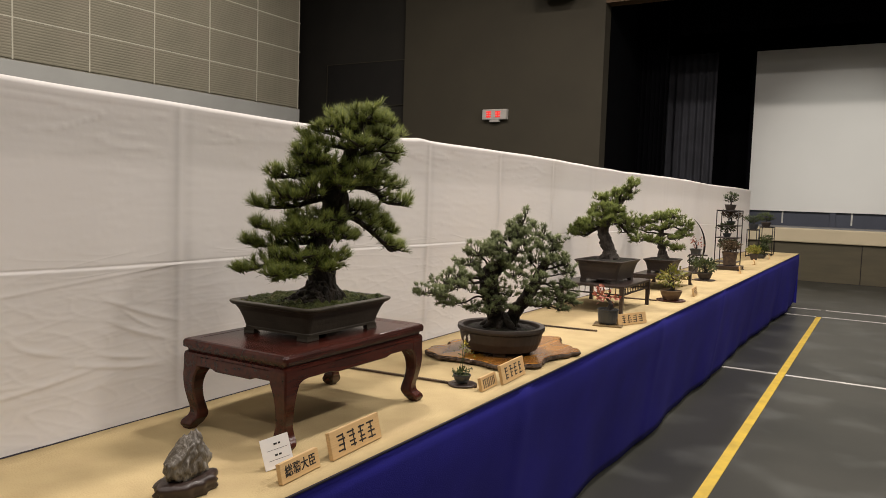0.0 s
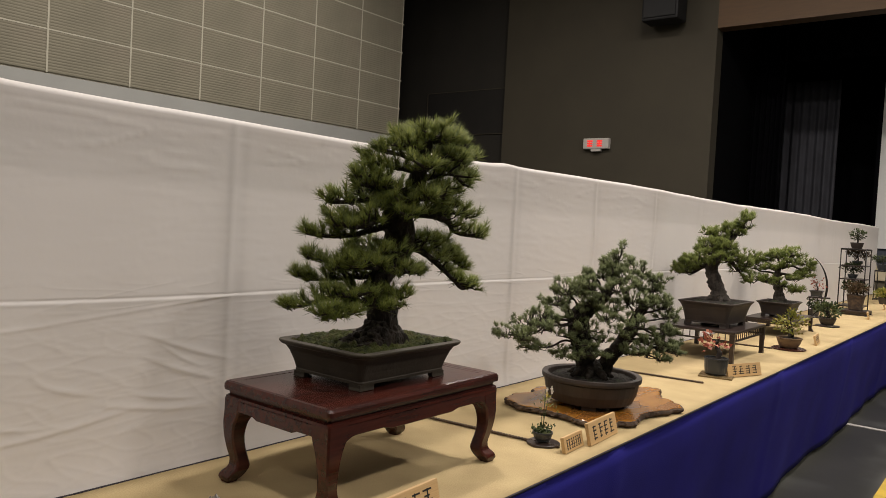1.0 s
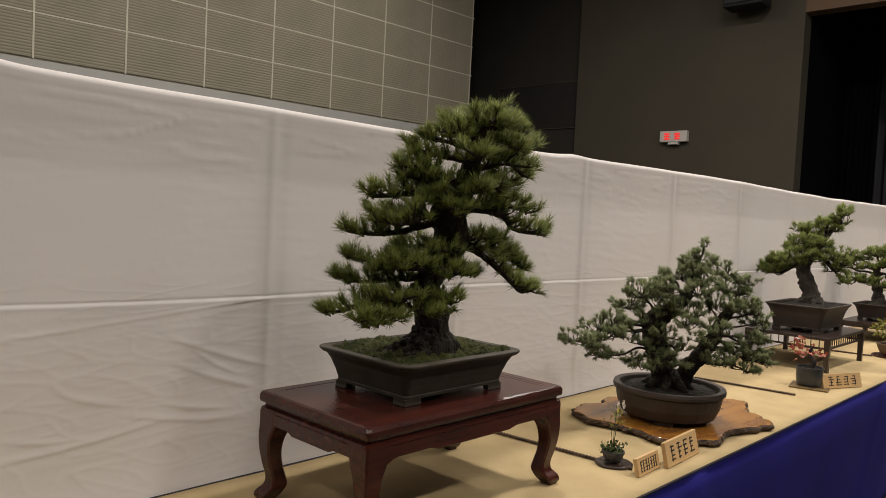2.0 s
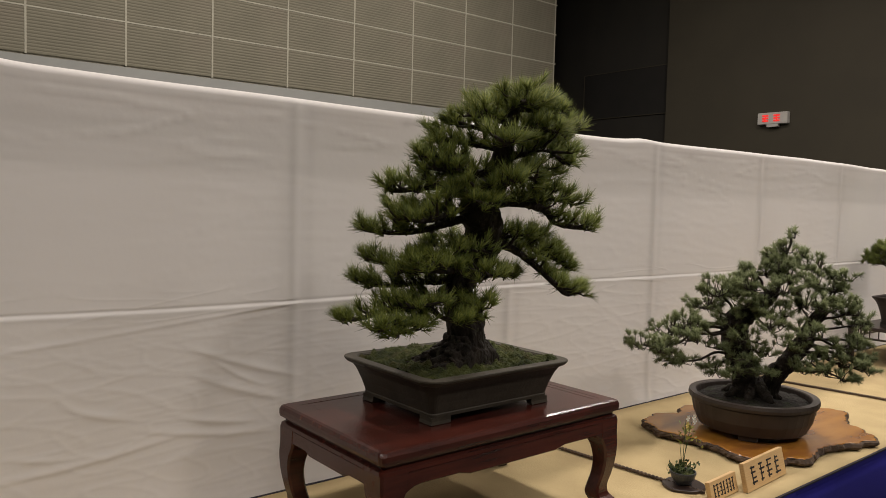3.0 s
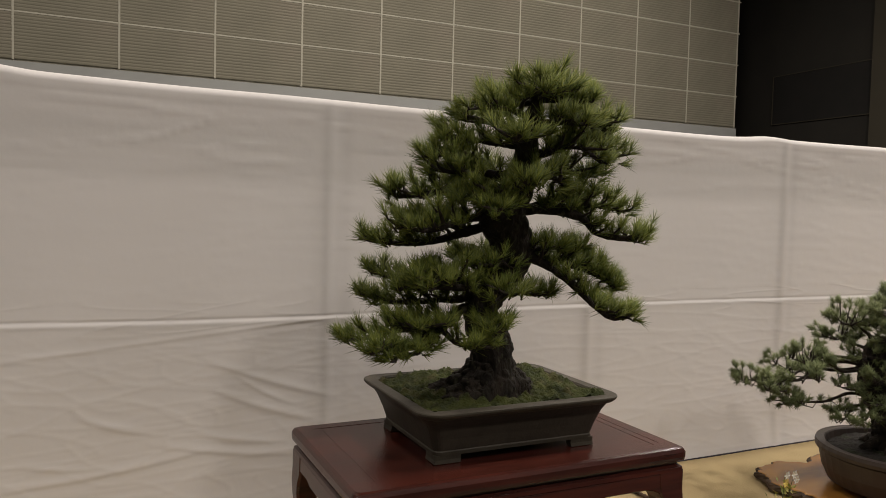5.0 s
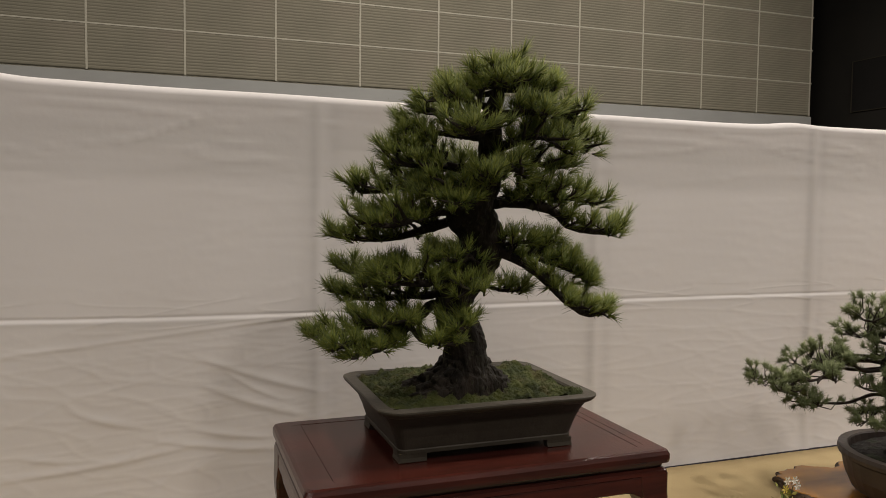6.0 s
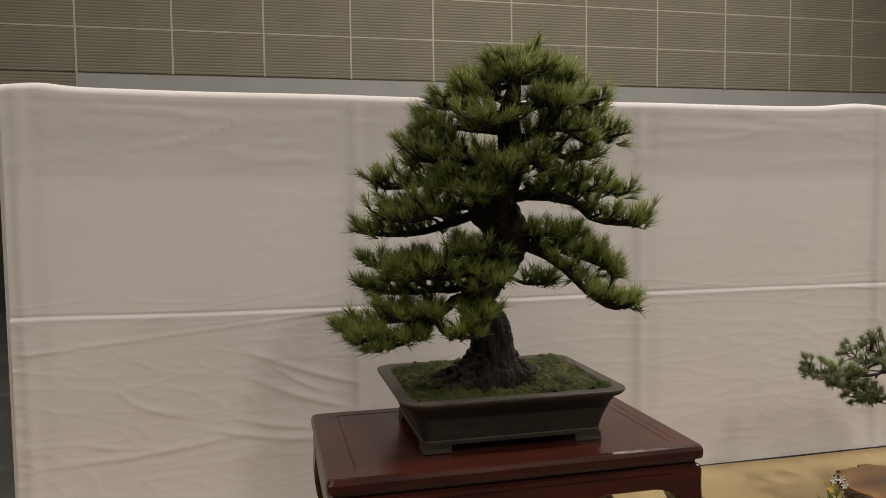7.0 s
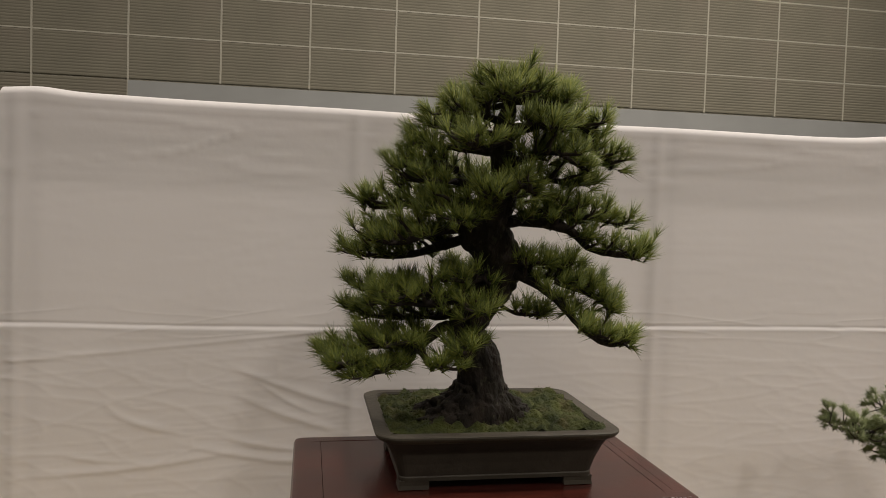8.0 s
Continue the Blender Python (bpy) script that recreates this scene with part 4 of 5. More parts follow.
pine_limb([(0.004, -0.07, 0.359), (0.016, -0.12, 0.351), (0.03, -0.155, 0.346)], 0.008, 0.032, 0.35)
# third and fourth tiers, left
pine_limb([(-0.008, -0.055, 0.322), (-0.065, -0.04, 0.339), (-0.121, -0.02, 0.335), (-0.174, 0.0, 0.331), (-0.198, 0.0, 0.336)], 0.013, 0.04, 0.14)
pine_limb([(0.0, -0.07, 0.355), (-0.069, -0.06, 0.361), (-0.112, -0.04, 0.363), (-0.145, -0.03, 0.367)], 0.01, 0.042, 0.25)
pine_limb([(-0.02, -0.045, 0.288), (-0.067, -0.02, 0.266), (-0.115, 0.01, 0.252), (-0.174, 0.03, 0.24), (-0.219, 0.045, 0.254)], 0.016, 0.034, 0.2)
pine_limb([(-0.022, -0.045, 0.296), (-0.082, -0.05, 0.286), (-0.147, -0.04, 0.278), (-0.195, -0.01, 0.274)], 0.012, 0.042, 0.25)
pine_limb([(-0.02, -0.045, 0.296), (-0.045, -0.09, 0.3), (-0.073, -0.13, 0.304)], 0.009, 0.036, 0.3)
# fifth tier
pine_limb([(0.003, -0.02, 0.205), (-0.054, -0.01, 0.173), (-0.1, 0.03, 0.153), (-0.16, 0.06, 0.155), (-0.211, 0.08, 0.161)], 0.015, 0.038, 0.18)
pine_limb([(0.003, -0.02, 0.205), (-0.071, -0.05, 0.195), (-0.128, -0.04, 0.189), (-0.183, 0.0, 0.179)], 0.012, 0.042, 0.25)
pine_limb([(0.003, -0.02, 0.205), (-0.02, -0.07, 0.185), (-0.037, -0.12, 0.179)], 0.009, 0.032, 0.4)
pine_limb([(0.01, -0.03, 0.232), (-0.04, -0.06, 0.217), (-0.073, -0.06, 0.221)], 0.008, 0.034, 0.3)
# lowest branch, which arches down beside the trunk
pine_limb([(-0.022, 0.0, 0.141), (-0.056, 0.0, 0.147), (-0.085, -0.005, 0.131), (-0.103, -0.01, 0.103), (-0.149, -0.02, 0.091), (-0.208, -0.035, 0.086), (-0.241, -0.04, 0.084)], 0.017, 0.036, 0.42)
pine_limb([(-0.1, -0.01, 0.109), (-0.153, 0.025, 0.1), (-0.217, 0.05, 0.095), (-0.257, 0.062, 0.1)], 0.01, 0.038, 0.05)
pine_limb([(-0.1, -0.01, 0.109), (-0.091, -0.06, 0.1), (-0.073, -0.1, 0.096)], 0.008, 0.034, 0.3)
pine_limb([(-0.026, 0.0, 0.131), (-0.037, -0.06, 0.125), (-0.059, -0.11, 0.113)], 0.007, 0.028, 0.45)
# sprays between the tiers
pine_limb([(-0.004, -0.105, 0.445), (-0.045, -0.115, 0.450), (-0.090, -0.090, 0.458)], 0.008, 0.040, 0.2)
pine_limb([(-0.004, -0.105, 0.440), (0.030, -0.150, 0.440), (0.062, -0.175, 0.434)], 0.008, 0.038, 0.25)
pine_limb([(0.004, -0.080, 0.385), (0.055, -0.130, 0.392), (0.105, -0.145, 0.384)], 0.008, 0.040, 0.25)
pine_limb([(0.020, -0.060, 0.312), (0.075, -0.075, 0.322), (0.125, -0.090, 0.312)], 0.008, 0.030, 0.3)
pine_limb([(0.020, -0.030, 0.236), (0.065, -0.065, 0.246), (0.110, -0.085, 0.238)], 0.007, 0.028, 0.3)
pine_limb([(-0.010, -0.060, 0.330), (-0.060, -0.090, 0.325), (-0.120, -0.070, 0.318)], 0.009, 0.042, 0.2)
pine_limb([(-0.060, -0.030, 0.195), (-0.110, -0.060, 0.200), (-0.160, -0.030, 0.205)], 0.008, 0.040, 0.15)
pine_limb([(-0.090, -0.010, 0.125), (-0.140, -0.030, 0.120), (-0.195, -0.010, 0.118)], 0.008, 0.038, 0.1)
pine_limb([(0.060, -0.080, 0.312), (0.120, -0.100, 0.322), (0.176, -0.116, 0.306)], 0.007, 0.032, 0.15)
pine_limb([(0.085, -0.080, 0.222), (0.130, -0.098, 0.205), (0.172, -0.110, 0.178)], 0.006, 0.028, 0.1)
pine_limb([(0.008, -0.010, 0.186), (0.050, -0.030, 0.166), (0.092, -0.048, 0.168)], 0.005, 0.016, 0.5)
pine_limb([(-0.095, 0.000, 0.190), (-0.150, 0.030, 0.205), (-0.200, 0.060, 0.196)], 0.007, 0.036, 0.1)
pine_limb([(-0.060, -0.020, 0.268), (-0.120, -0.010, 0.285), (-0.185, 0.015, 0.288)], 0.007, 0.036, 0.15)
pine_limb([(-0.060, -0.060, 0.380), (-0.105, -0.050, 0.388), (-0.150, -0.025, 0.384)], 0.007, 0.036, 0.1)
pine_limb([(-0.110, -0.015, 0.100), (-0.160, -0.040, 0.080), (-0.215, -0.030, 0.075)], 0.005, 0.024, 0.2)
# behind the trunk
pine_limb([(-0.008, -0.05, 0.322), (0.023, 0.03, 0.328), (0.057, 0.09, 0.334)], 0.01, 0.044, 0.3)
pine_limb([(0.004, -0.018, 0.209), (-0.016, 0.05, 0.226), (-0.046, 0.09, 0.224)], 0.01, 0.044, 0.3)
pine_limb([(0.007, -0.068, 0.355), (-0.022, 0.0, 0.361), (-0.049, 0.05, 0.371)], 0.01, 0.044, 0.3)

# white pine in the round pot on a burl slab
SLAB = [(-1.50, 2.93), (-1.47, 2.83), (-1.36, 2.80), (-1.25, 2.815), (-1.15, 2.79), (-1.07, 2.85), (-1.03, 2.93), (-1.05, 3.02), (-1.02, 3.12), (-1.00, 3.23), (-1.06, 3.30),
        (-1.13, 3.36), (-1.17, 3.46), (-1.25, 3.42), (-1.30, 3.33), (-1.40, 3.30), (-1.43, 3.18), (-1.50, 3.10), (-1.47, 3.01)]


def burl_slab():
    slab = thing("burl_slab", pose(-1.25, 3.08, TOP), "polished orange burl-wood slab with a rough bark edge on the mat", "display slab")
    line = [q for q in spline([*SLAB, SLAB[0]], 11)][:-1]
    pts = []
    for i, (x, y) in enumerate(line):
        k = 1 + 0.07 * noise.noise((x * 20, y * 20, 0.0)) + 0.045 * noise.noise((x * 55, y * 55, 2.0)) + 0.02 * noise.noise((x * 140, y * 140, 2.0))
        pts.append(((x + 1.25) * k, (y - 3.08) * k))
    bm = bmesh.new()
    loft(bm, [[(x * s, y * s, z) for x, y in pts] for z, s in ((0.021, 0.975), (0.0225, 0.966))], cap0=False)
    part("polished_face", bm, M_SLAB, slab)
    bm = bmesh.new()
    loops = []
    for z, s in ((0.0, 0.94), (0.005, 0.985), (0.011, 1.0), (0.017, 0.992), (0.0212, 0.972)):
        loops.append([(x * s * (1 + 0.03 * noise.noise((x * 50, y * 50, z * 300))), y * s * (1 + 0.03 * noise.noise((x * 70, y * 70, z * 300 + 9))), z) for x, y in pts])
    loft(bm, loops)
    part("bark_edge", bm, M_SLABBARK, slab, "rough dark bark edge")


burl_slab()
wp = thing("bonsai_white_pine", pose(-1.243, 3.022, TOP + 0.0228, 0, 0, 26), "twin-trunk white pine bonsai with blue-green needles in a round pot", "bonsai")
r_in = round_pot(wp, 0.167, 0.102, M_CLAY, lip=0.016, taper=0.84, foot=0.012, label="round dark-brown clay pot")
ground_cover(wp, r_in, r_in, 0.082, M_SOIL, "soil", 2.0, 0.006, 0.012, True)
wt = thing("white_pine_tree", pose(0, 0, 0.098), "", "")
wt.parent = wp
T = Tree(wt, 23, M_NEEDLE_B, 42, 0.0165, 0.0008, 0.70, 0.5, M_BARK, density=2.0, clump=0.011, thick=1.3)


def reach(c):
    """Spreads the crown, and brings its long side branch forward."""
    x, y, z = c
    return np.array([x * 1.07, y - 0.125 * max(0.0, (-0.09 - x) / 0.17), z * 1.13])


T.trunk([(-0.015, 0, -0.01, 0.050), (-0.02, 0, 0.03, 0.036), (-0.035, 0, 0.09, 0.032), (-0.055, 0, 0.15, 0.036), (-0.050, 0, 0.20, 0.034), (-0.01, 0, 0.235, 0.024),
         (0.03, 0, 0.275, 0.017), (0.05, 0, 0.33, 0.010), (0.065, 0, 0.40, 0.004)], 0.28, 55, 20)
T.trunk([(0.02, 0.02, -0.01, 0.034), (0.05, 0.01, 0.05, 0.026), (0.09, 0.0, 0.11, 0.024), (0.125, 0, 0.17, 0.020), (0.135, 0.0, 0.215, 0.014), (0.17, 0.0, 0.25, 0.007)], 0.28, 55, 16, "second_trunk")
root_flare(T, (5, 60, 110, 160, 215, 260, 310), 0.09, 0.03, 0.02)
A, B = (-0.05, 0, 0.19), (0.125, 0, 0.17)
for c, h, s in (((-0.262, -0.02, 0.125), (0.055, 0.05, 0.020), A), ((-0.205, 0.03, 0.150), (0.060, 0.06, 0.022), A), ((-0.160, -0.05, 0.175), (0.060, 0.06, 0.024), A),
                ((-0.190, -0.07, 0.092), (0.060, 0.05, 0.016), (-0.04, 0, 0.10)), ((-0.125, 0.05, 0.215), (0.060, 0.06, 0.028), A), ((-0.090, -0.04, 0.255), (0.065, 0.06, 0.028), A),
                ((-0.040, 0.04, 0.262), (0.060, 0.06, 0.028), (0.0, 0, 0.24)), ((-0.020, -0.06, 0.275), (0.055, 0.05, 0.024), (0.0, 0, 0.24)), ((0.045, 0.0, 0.300), (0.050, 0.05, 0.026), (0.04, 0, 0.27)),
                ((0.045, -0.02, 0.325), (0.042, 0.045, 0.022), (0.08, 0, 0.30)), ((0.060, 0.0, 0.362), (0.028, 0.03, 0.020), (0.06, 0, 0.34)), ((0.070, 0.0, 0.392), (0.016, 0.018, 0.014), (0.062, 0, 0.365)),
                ((0.110, -0.04, 0.295), (0.050, 0.05, 0.024), (0.09, 0, 0.30)),
                ((-0.205, -0.115, 0.125), (0.048, 0.048, 0.018), A), ((-0.150, -0.125, 0.150), (0.048, 0.045, 0.020), A)):
    T.pad(reach(c), np.array(h) * 1.04, np.array(s) + [0, 0, 0.25 * (c[2] - s[2])], 0.0048)
for c, h, s in (((0.170, 0.03, 0.275), (0.055, 0.05, 0.026), B), ((0.195, -0.02, 0.245), (0.050, 0.05, 0.022), B), ((0.220, 0.03, 0.195), (0.045, 0.05, 0.022), B),
                ((0.205, -0.05, 0.155), (0.045, 0.045, 0.020), B), ((0.225, 0.0, 0.120), (0.036, 0.040, 0.018), B),
                ((0.195, -0.06, 0.080), (0.050, 0.045, 0.016), (0.09, 0, 0.10)), ((0.110, -0.09, 0.092), (0.045, 0.040, 0.016), (0.08, 0, 0.09)), ((0.010, -0.10, 0.078), (0.050, 0.040, 0.016), (0.0, 0, 0.08)),
                ((-0.060, -0.10, 0.072), (0.050, 0.045, 0.020), (-0.03, 0, 0.08)), ((0.030, -0.05, 0.215), (0.060, 0.05, 0.024), (-0.02, 0, 0.23)), ((0.100, 0.05, 0.225), (0.055, 0.05, 0.022), (0.13, 0, 0.2)),
                ((-0.02, -0.08, 0.15), (0.05, 0.035, 0.02), (-0.05, 0, 0.15)), ((-0.085, -0.07, 0.125), (0.045, 0.035, 0.018), (-0.04, 0, 0.12)), ((0.06, -0.07, 0.27), (0.055, 0.045, 0.024), (0.03, 0, 0.26)), ((0.03, -0.09, 0.125), (0.04, 0.03, 0.016), (-0.03, 0, 0.11)), ((0.165, -0.07, 0.125), (0.045, 0.035, 0.018), (0.1, 0, 0.12)), ((0.04, 0.05, 0.325), (0.045, 0.05, 0.02), (0.04, 0, 0.27)), ((-0.06, -0.06, 0.19), (0.05, 0.035, 0.02), (-0.05, 0, 0.18)), ((-0.02, -0.07, 0.235), (0.06, 0.04, 0.022), (-0.02, 0, 0.23)), ((0.14, -0.06, 0.235), (0.055, 0.04, 0.022), (0.13, 0, 0.21)), ((0.08, -0.07, 0.19), (0.04, 0.03, 0.016), (0.12, 0, 0.17)), ((-0.03, -0.10, 0.105), (0.045, 0.03, 0.016), (-0.03, 0, 0.09)), ((0.04, 0.02, 0.345), (0.038, 0.04, 0.02), (0.08, 0, 0.3)), ((0.115, 0.0, 0.325), (0.045, 0.045, 0.022), (0.05, 0, 0.3)), ((-0.01, 0.0, 0.305), (0.05, 0.045, 0.022), (0.03, 0, 0.27)), ((0.095, 0.02, 0.352), (0.03, 0.03, 0.018), (0.06, 0, 0.33)), ((0.20, 0.0, 0.225), (0.05, 0.045, 0.024), (0.14, 0, 0.2)), ((0.21, -0.05, 0.105), (0.04, 0.04, 0.016), (0.12, 0, 0.14)), ((-0.110, -0.02, 0.07), (0.04, 0.04, 0.015), (-0.03, 0, 0.08)),
                ((0.085, -0.11, 0.150), (0.040, 0.035, 0.018), (0.09, 0, 0.12)), ((0.125, -0.10, 0.175), (0.042, 0.035, 0.018), (0.12, 0, 0.16)), ((0.150, -0.09, 0.100), (0.045, 0.035, 0.016), (0.09, 0, 0.11)),
                ((0.235, -0.01, 0.160), (0.045, 0.045, 0.020), B), ((0.245, -0.02, 0.100), (0.040, 0.040, 0.018), B), ((0.190, 0.02, 0.300), (0.040, 0.04, 0.02), B), ((0.035, -0.11, 0.185), (0.040, 0.030, 0.016), (-0.02, 0, 0.2))):
    T.pad(reach(c), np.array(h) * 1.04, np.array(s) + [0, 0, 0.25 * (c[2] - s[2])], 0.0048)

# pine in a deep rectangular pot on a spindle stand
low_stand(pose(-1.378, 4.67, TOP), 0.175, 0.255, 0.155, "dark wooden stand with a row of fine spindles on the mat")
p3 = thing("bonsai_pine", pose(-1.372, 4.665, TOP + 0.155), "leaning pine bonsai with bright pads in a deep brown pot", "bonsai")
jx, jy = rect_pot(p3, 0.106, 0.160, 0.124, 0.036, M_CLAY, M_SOIL, label="deep dark-brown rectangular pot")
ground_cover(p3, jx, jy, 0.110, M_SOIL, "soil", 3.0, 0.006, 0.014)
t3 = thing("pine_tree", pose(0.0, 0.02, 0.122, 0, 0, 19), "", "")
t3.parent = p3
T = Tree(t3, 31, M_NEEDLE_Y, 26, 0.026, 0.0011, 0.5, 0.6, M_BARK_G, density=2.6, clump=0.012, thick=1.5)
T.trunk([(0.01, 0, -0.012, 0.052), (0.0, 0, 0.04, 0.038), (-0.022, 0, 0.10, 0.034), (-0.042, 0, 0.16, 0.030), (-0.030, 0, 0.21, 0.027), (0.0, 0, 0.25, 0.022), (0.03, 0, 0.30, 0.016), (0.07, 0, 0.36, 0.010), (0.10, 0, 0.41, 0.005)], 0.3, 50, 18)
root_flare(T, (0, 70, 140, 200, 280, 330), 0.08, 0.03, 0.02)
for c, h, s in (((-0.175, 0, 0.155), (0.065, 0.06, 0.028), (-0.04, 0, 0.17)), ((-0.115, -0.03, 0.205), (0.07, 0.06, 0.030), (-0.04, 0, 0.18)), ((-0.02, -0.06, 0.225), (0.07, 0.05, 0.028), (-0.02, 0, 0.22)),
                ((0.0, 0.02, 0.33), (0.06, 0.06, 0.032), (0.03, 0, 0.30)), ((-0.06, 0, 0.36), (0.04, 0.045, 0.022), (0.03, 0, 0.30)), ((0.105, 0, 0.415), (0.038, 0.04, 0.036), (0.07, 0, 0.36)),
                ((0.07, -0.02, 0.37), (0.035, 0.035, 0.026), (0.06, 0, 0.34)), ((0.08, -0.03, 0.235), (0.055, 0.05, 0.028), (0.0, 0, 0.25)), ((0.150, 0, 0.130), (0.038, 0.035, 0.026), (0.05, 0, 0.22)),
                ((0.085, 0.0, 0.175), (0.035, 0.035, 0.02), (0.0, 0, 0.22)), ((-0.08, 0.06, 0.27), (0.06, 0.05, 0.028), (-0.02, 0, 0.23)), ((-0.05, -0.05, 0.30), (0.05, 0.04, 0.024), (0.0, 0, 0.25)), ((0.03, -0.05, 0.29), (0.05, 0.04, 0.022), (0.02, 0, 0.28)), ((-0.15, -0.02, 0.185), (0.05, 0.05, 0.024), (-0.04, 0, 0.18)), ((0.12, -0.02, 0.21), (0.04, 0.04, 0.022), (0.0, 0, 0.24)), ((0.045, 0.0, 0.38), (0.045, 0.04, 0.022), (0.05, 0, 0.33)), ((0.12, 0, 0.445), (0.028, 0.03, 0.02), (0.09, 0, 0.39))):
    T.pad(c, np.array(h) * 1.12, s, 0.009)

# spreading pine on the low curved-leg stand
low_stand(pose(-1.385, 5.995, TOP), 0.135, 0.27, 0.108, "low black-lacquered stand with curled feet on the mat", False, True)
p4 = thing("bonsai_pine", pose(-1.385, 5.97, TOP + 0.108), "broad spreading pine bonsai in a shallow dark pot", "bonsai")
kx, ky = rect_pot(p4, 0.080, 0.122, 0.100, 0.032, M_CLAY, M_SOIL, label="dark-brown tapered pot")
ground_cover(p4, kx, ky, 0.084, M_SOIL, "soil", 4.0, 0.006, 0.02)
t4 = thing("pine_tree", pose(0.0, 0.0, 0.096, 0, 0, 15), "", "")
t4.parent = p4
T = Tree(t4, 41, M_NEEDLE_Y, 22, 0.025, 0.0013, 0.5, 0.5, M_BARK_G, density=2.3, clump=0.012, thick=1.4)
T.trunk([(0.0, 0, -0.01, 0.055), (-0.004, 0, 0.03, 0.036), (-0.01, 0, 0.07, 0.028), (-0.028, 0, 0.13, 0.023), (-0.024, 0, 0.20, 0.018), (0.0, 0, 0.26, 0.012), (0.03, 0, 0.31, 0.006)], 0.3, 50, 16)
for c, h, s in (((-0.12, 0, 0.285), (0.07, 0.06, 0.030), (-0.02, 0, 0.2)), ((-0.165, 0, 0.225), (0.05, 0.05, 0.024), (-0.02, 0, 0.18)), ((0.05, 0, 0.325), (0.075, 0.06, 0.026), (0.0, 0, 0.26)),
                ((0.125, 0, 0.275), (0.06, 0.055, 0.030), (0.0, 0, 0.25)), ((0.135, 0, 0.195), (0.055, 0.05, 0.024), (-0.02, 0, 0.19)), ((-0.085, -0.04, 0.145), (0.055, 0.05, 0.030), (-0.02, 0, 0.14)),
                ((0.085, -0.03, 0.095), (0.055, 0.05, 0.024), (-0.01, 0, 0.10)), ((-0.02, -0.06, 0.125), (0.05, 0.04, 0.024), (-0.02, 0, 0.13)), ((-0.145, 0.03, 0.155), (0.045, 0.045, 0.022), (-0.02, 0, 0.15)),
                ((-0.04, 0, 0.31), (0.06, 0.06, 0.026), (0.0, 0, 0.25)), ((0.03, -0.04, 0.255), (0.06, 0.04, 0.022), (0.0, 0, 0.24)), ((-0.06, -0.04, 0.225), (0.06, 0.04, 0.022), (-0.02, 0, 0.21)), ((0.07, -0.04, 0.165), (0.05, 0.04, 0.022), (-0.02, 0, 0.17)), ((0.16, 0, 0.235), (0.04, 0.04, 0.02), (0.0, 0, 0.22)), ((-0.18, 0, 0.26), (0.035, 0.04, 0.02), (-0.02, 0, 0.2))):
    T.pad(c, np.array(h) * 1.12, s, 0.008)


# ---- small plants ----
def small_plant(name, m, label, pot, pot_mat, r, h, leaf, tall, wide, seed, shoots=95, per=5, leaf_len=0.016, leaf_w=0.005, stem=0.006, lean=0.0, base=None, needle=False, category="potted plant"):
    """A small potted plant with a crooked stem and a loose crown; on its own thin base where it has one."""
    rng = np.random.default_rng(seed)
    ob = thing(name, m, label, category)
    z0 = 0.0
    if pot == "square":
        rect_pot(ob, r * 0.72, r * 0.72, h, r * 0.25, pot_mat, M_SOIL, lip=0.006, foot=0.005)
    else:
        round_pot(ob, r, h, pot_mat, lip=0.007, taper=0.72 if pot == "bowl" else 0.88, foot=0.004, n=24)
    ground_cover(ob, r * 0.8, r * 0.8, h - 0.010, M_SOIL if not needle else M_MOSS, "soil", seed, 0.003, 0.008, pot != "square")
    top = h + tall
    part("stem", tube(bmesh.new(), [(0, 0, h - 0.012, stem * 1.5), (lean * 0.3 + stem, 0, h + tall * 0.2, stem), (lean * 0.6 - stem, stem, h + tall * 0.45, stem * 0.7), (lean, 0, h + tall * 0.8, stem * 0.3)], 8, 5, 0.25, 90, seed), M_TWIG, ob, smooth=True)
    d = rng.normal(size=(shoots, 3))
    d /= np.linalg.norm(d, axis=1, keepdims=True)
    P = np.array([lean, 0, h + tall * 0.62]) + d * rng.uniform(0.3, 1, (shoots, 1)) ** 0.5 * np.array([wide, wide * 0.8, tall * 0.42])
    v, f = (needles if needle else leaves)(rng, P, d + [0, 0, 0.4], per, leaf_len, leaf_w, 0.5)
    part("foliage", raw_mesh("foliage", v, f), leaf, ob)
    tv, tf = [], []
    for p in P[::2]:
        a = np.array([lean * 0.7, 0, h + tall * rng.uniform(0.2, 0.7)])
        o = len(tv)
        for q, rr in ((a, stem * 0.22), (p, 0.0006)):
            tv += [q + [rr, 0, 0], q + [-0.5 * rr, 0.87 * rr, 0], q + [-0.5 * rr, -0.87 * rr, 0]]
        tf += [(o, o + 1, o + 4, o + 3), (o + 1, o + 2, o + 5, o + 4), (o + 2, o, o + 3, o + 5)]
    part("fine_branching", raw_mesh("fine_branching", np.array(tv), np.array(tf)), M_TWIG, ob)
    return ob


def wood_disc(name, x, y, r, t, mat, label, seed, n=40):
    bm = bmesh.new()
    rad = [r * (1 + 0.10 * noise.noise((math.cos(6.283 * i / n) * 1.4 + seed, math.sin(6.283 * i / n) * 1.4, 0))) for i in range(n)]
    loft(bm, [[(q * s * math.cos(6.283 * i / n), q * s * math.sin(6.283 * i / n), z) for i, q in enumerate(rad)] for z, s in ((0, 0.93), (t * 0.3, 1.0), (t * 0.8, 1.0), (t, 0.96))])
    return tagged(part(name, bm, mat, at=pose(x, y, TOP)), label, "plant base")


